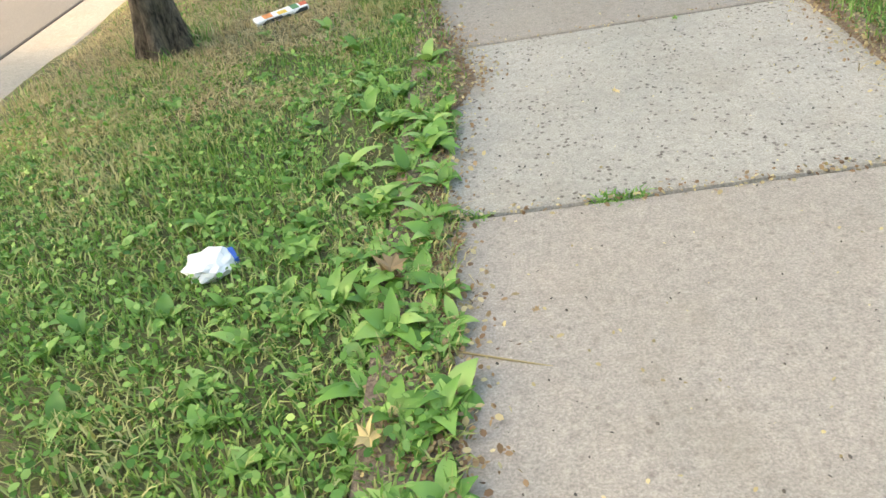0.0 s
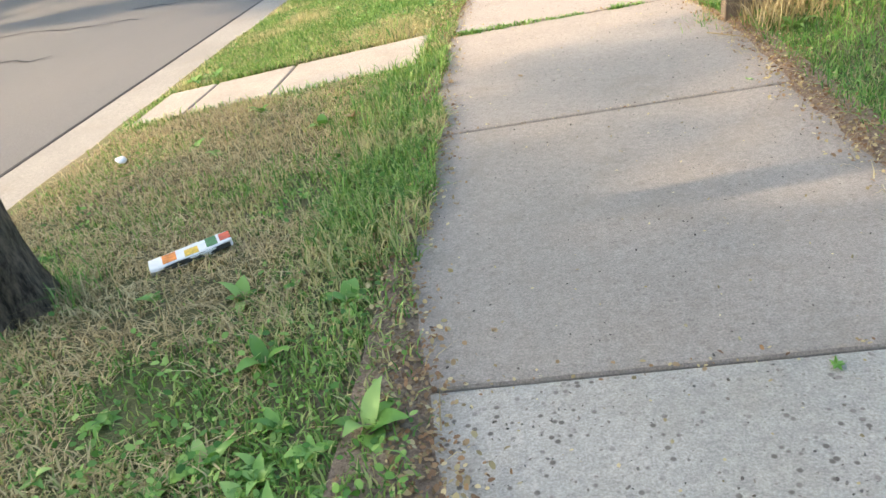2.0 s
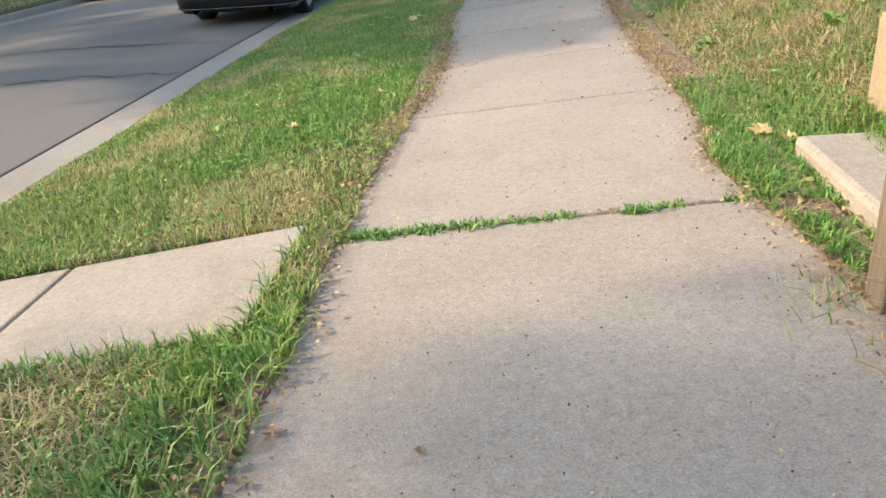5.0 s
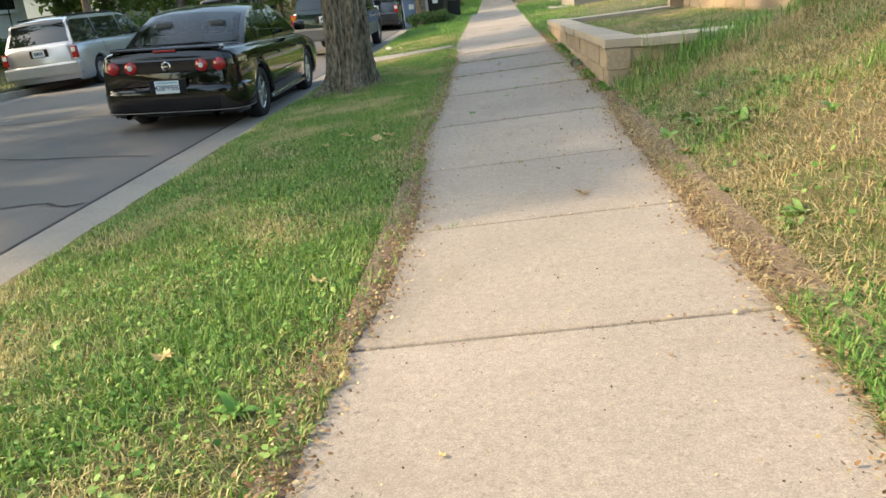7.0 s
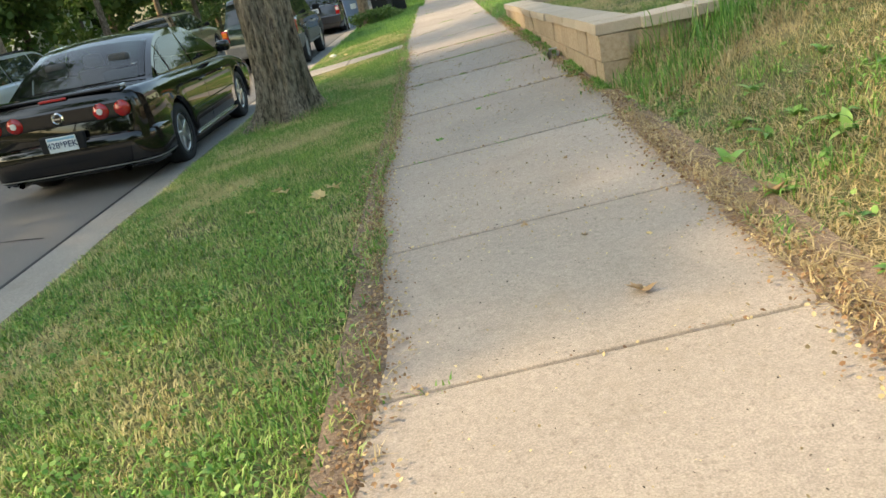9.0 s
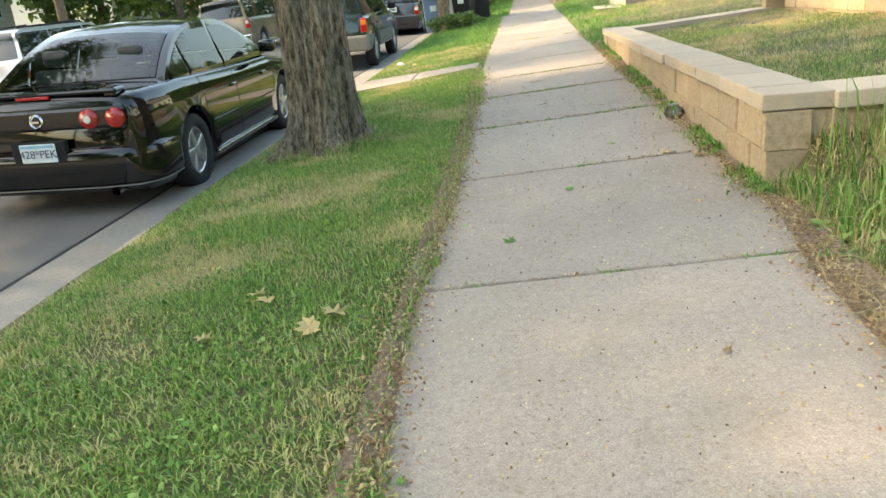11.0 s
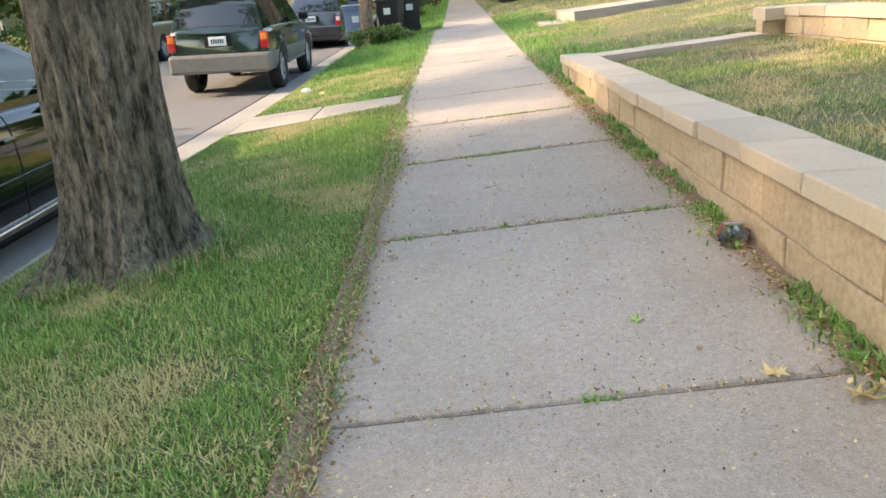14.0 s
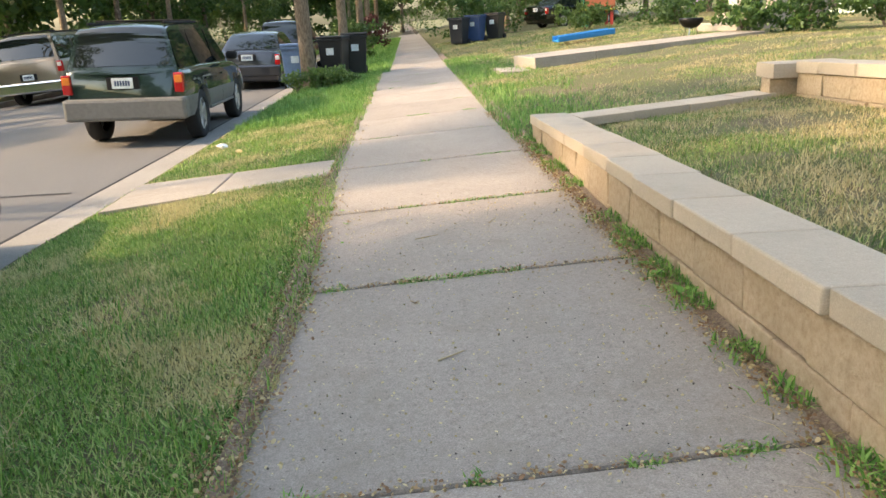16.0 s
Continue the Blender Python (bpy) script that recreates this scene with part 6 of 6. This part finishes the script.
for x, y, s in [(0.0, 1.24, 0.14), (-0.06, 1.2, 0.1), (-0.49, 12.59, 0.14), (-0.43, 12.73, 0.14), (-0.87, 13.03, 0.12), (-0.8, 12.95, 0.1), (-0.95, 12.6, 0.1), (-0.3, 9.4, 0.1), (-0.75, 8.8, 0.1), (1.25, 14.75, 0.1), (1.42, 14.6, 0.13), (1.6, 7.75, 0.13), (1.66, 7.6, 0.1), (-1.5, 23.2, 0.12)]:
    fallen(x, y, s, YL, "curled yellow fallen leaf")
for x, y, s in [(0.94, 10.37, 0.11), (-0.5, 5.55, 0.11), (1.6, 10.9, 0.14), (-0.05, 1.75, 0.12)]:
    fallen(x, y, s, BL, "dry brown fallen leaf")
for k in range(90):
    y = rp.uniform(0.3, 20)
    fallen(rp.choice((rp.uniform(0.0, 1.5), rp.uniform(1.35, 1.6), rp.uniform(-0.15, 0.05))), y, rp.uniform(0.018, 0.05), rp.choice((YL, BL, BL, GL)), "small curled leaf scrap on the concrete")
for x, y in ((0.28, 13.42), (0.62, 14.2), (0.95, 15.2)):
    fallen(x, y, 0.07, GL, "small green fallen leaf on the sidewalk")

# ---- litter ----
PAPER = plain("white_paper", (0.78, 0.79, 0.80), 0.6, 0, 0.08, 30)
foil = base("crumpled_wrapper", pose(-0.57, 1.88, ground_z(-0.57, 1.88) + 0.03, 8, -6, 30), "crumpled white and blue wrapper in the grass", "litter", "litter")
bm = bmesh.new()
bmesh.ops.create_icosphere(bm, subdivisions=3, radius=0.07)
for v in bm.verts:
    v.co = Vector((v.co.x * 0.95, v.co.y * 0.9, v.co.z * 0.42)) * (1 + 0.3 * noise.noise(v.co * 45) + 0.12 * noise.noise(v.co * 110))
part("wrapper", bm, PAPER, foil)
bm = one_box(0.04, 0.075, -0.03, 0.03, -0.02, 0.008, 0.008)
for v in bm.verts:
    v.co += Vector((0, 0, 0.01)) * noise.noise(v.co * 50)
part("blue_flap", bm, plain("blue_print", (0.03, 0.12, 0.5), 0.5), foil)

carton = base("flattened_carton", pose(-0.85, 4.25, ground_z(-0.85, 4.25) + 0.028, 4, -6, 28), "flattened white food carton with orange and green print", "litter", "litter")
bm = one_box(-0.15, 0.15, -0.04, 0.04, -0.014, 0.014, 0.006)
bmesh.ops.subdivide_edges(bm, edges=[e for e in bm.edges if e.calc_length() > 0.05], cuts=9, use_grid_fill=True)
for v in bm.verts:
    if v.co.z < 0.012:
        v.co += Vector((0.0, 0.012, 0.006)) * noise.noise(v.co * 22)
part("carton", bm, PAPER, carton)
for x0, x1, y0, y1, c, n in ((-0.1, -0.05, -0.03, 0.03, (0.7, 0.25, 0.06), "orange_print"), (-0.02, 0.03, -0.035, 0.01, (0.75, 0.5, 0.08), "yellow_print"), (0.06, 0.10, -0.03, 0.035, (0.07, 0.2, 0.08), "green_print"), (0.11, 0.15, -0.02, 0.03, (0.6, 0.12, 0.06), "red_print")):
    part("print_patch", one_box(x0, x1, y0, y1, 0.0135, 0.0155), plain(n, c, 0.6, 0, 0.3, 60), carton)
part("print_side", one_box(-0.12, 0.14, -0.042, -0.039, -0.009, 0.009), plain("dark_print", (0.05, 0.05, 0.05), 0.6, 0, 0.4, 90), carton)

FOIL = plain("foil_lining", (0.55, 0.56, 0.58), 0.3, 0.85, 0.25, 60)
bag = base("crushed_snack_bag", pose(1.50, 15.86, walk_z(1.50), 0, 0, -100) @ Matrix.Diagonal((0.72, 0.85, 0.85, 1)), "crushed red and silver foil snack bag, open at one end", "litter", "litter")


def bag_shell(r0, flare, shrink):
    b = bmesh.new()
    rows = []
    for i in range(9):
        u = i / 8
        row = []
        for j in range(20):
            a = j * math.tau / 20
            r = (r0 + flare * u) * shrink * (1 + 0.16 * noise.noise((math.cos(a) * 2, math.sin(a) * 2, u * 3)) + 0.06 * math.sin(7 * a + 5 * u))
            row.append(b.verts.new((0.20 * u - 0.08, r * math.cos(a), max(0.004, 0.062 + r * 0.82 * math.sin(a)))))
        rows.append(row)
    for p, q in zip(rows, rows[1:]):
        for j in range(20):
            b.faces.new((p[j], p[(j + 1) % 20], q[(j + 1) % 20], q[j]))
    return b


part("bag_outside", bag_shell(0.035, 0.04, 1.0), plain("red_bag_print", (0.30, 0.025, 0.045), 0.3, 0.2, 0.6, 45), bag)
part("bag_lining", bag_shell(0.033, 0.04, 0.93), FOIL, bag, "silver foil lining")
part("bag_rim", one_box(0.105, 0.118, -0.05, 0.05, 0.115, 0.13, 0.004), FOIL, bag)
for x, y in ((-1.85, 23.9), (-1.75, 5.5)):
    cup = new("paper_scrap", None)
    cup.matrix_world = pose(x, y, ground_z(x, y) + 0.04, 5, 8, 30)
    tagged(cup, "crumpled white paper scrap on the grass", "litter", "litter")
    bm = bmesh.new()
    bmesh.ops.create_icosphere(bm, subdivisions=2, radius=0.07 if y > 10 else 0.03)
    for v in bm.verts:
        v.co *= 1 + 0.45 * noise.noise(v.co * 30 + Vector((7, 3, 1)))
        v.co.z *= 0.5
    part("paper", bm, PAPER, cup)

# twigs on the slabs
for x, y, l, a in ((0.16, 1.42, 0.34, -20), (1.35, 1.35, 0.2, 70), (1.5, 7.1, 0.16, -5), (1.44, 6.0, 0.3, -50), (0.5, 18.8, 0.14, 20), (0.9, 19.0, 0.12, 60), (0.55, 17.2, 0.12, 30)):
    tw = new("twig", None)
    tw.matrix_world = pose(x, y, walk_z(x) + 0.006, 0, 0, a)
    tagged(tw, "thin dry twig lying on the concrete", "twig", "twigs")
    part("stick", tube(bmesh.new(), (-l / 2, 0, 0), (l / 2, 0.01, 0.002), 0.003, 0.002, 6), STRAW, tw)

# tar-sealed cracks in the asphalt
cracks = bmesh.new()
rc = random.Random(5)
for y, x0, x1 in ((12.2, -4.9, -3.0), (11.4, -6.8, -4.4), (14.6, -7.4, -3.2), (9.6, -6.0, -4.6), (17.5, -8.2, -4.8), (22.5, -8, -3.2), (31, -8, -5)):
    n, px, py = 16, x0, y
    for i in range(n):
        qx, qy = x0 + (x1 - x0) * (i + 1) / n, py + rc.uniform(-0.09, 0.09)
        z0, z1 = lerp(CROWN, px) + 0.006 + road_dz(y), lerp(CROWN, qx) + 0.006 + road_dz(y)
        w = rc.uniform(0.012, 0.03)
        cracks.faces.new([cracks.verts.new(p) for p in ((px, py - w, z0), (qx, qy - w, z1), (qx, qy + w, z1), (px, py + w, z0))])
        px, py = qx, qy
tagged(mesh_ob("road_cracks", cracks, TAR), "dark tar lines over cracks in the asphalt", "crack", kind="structure")
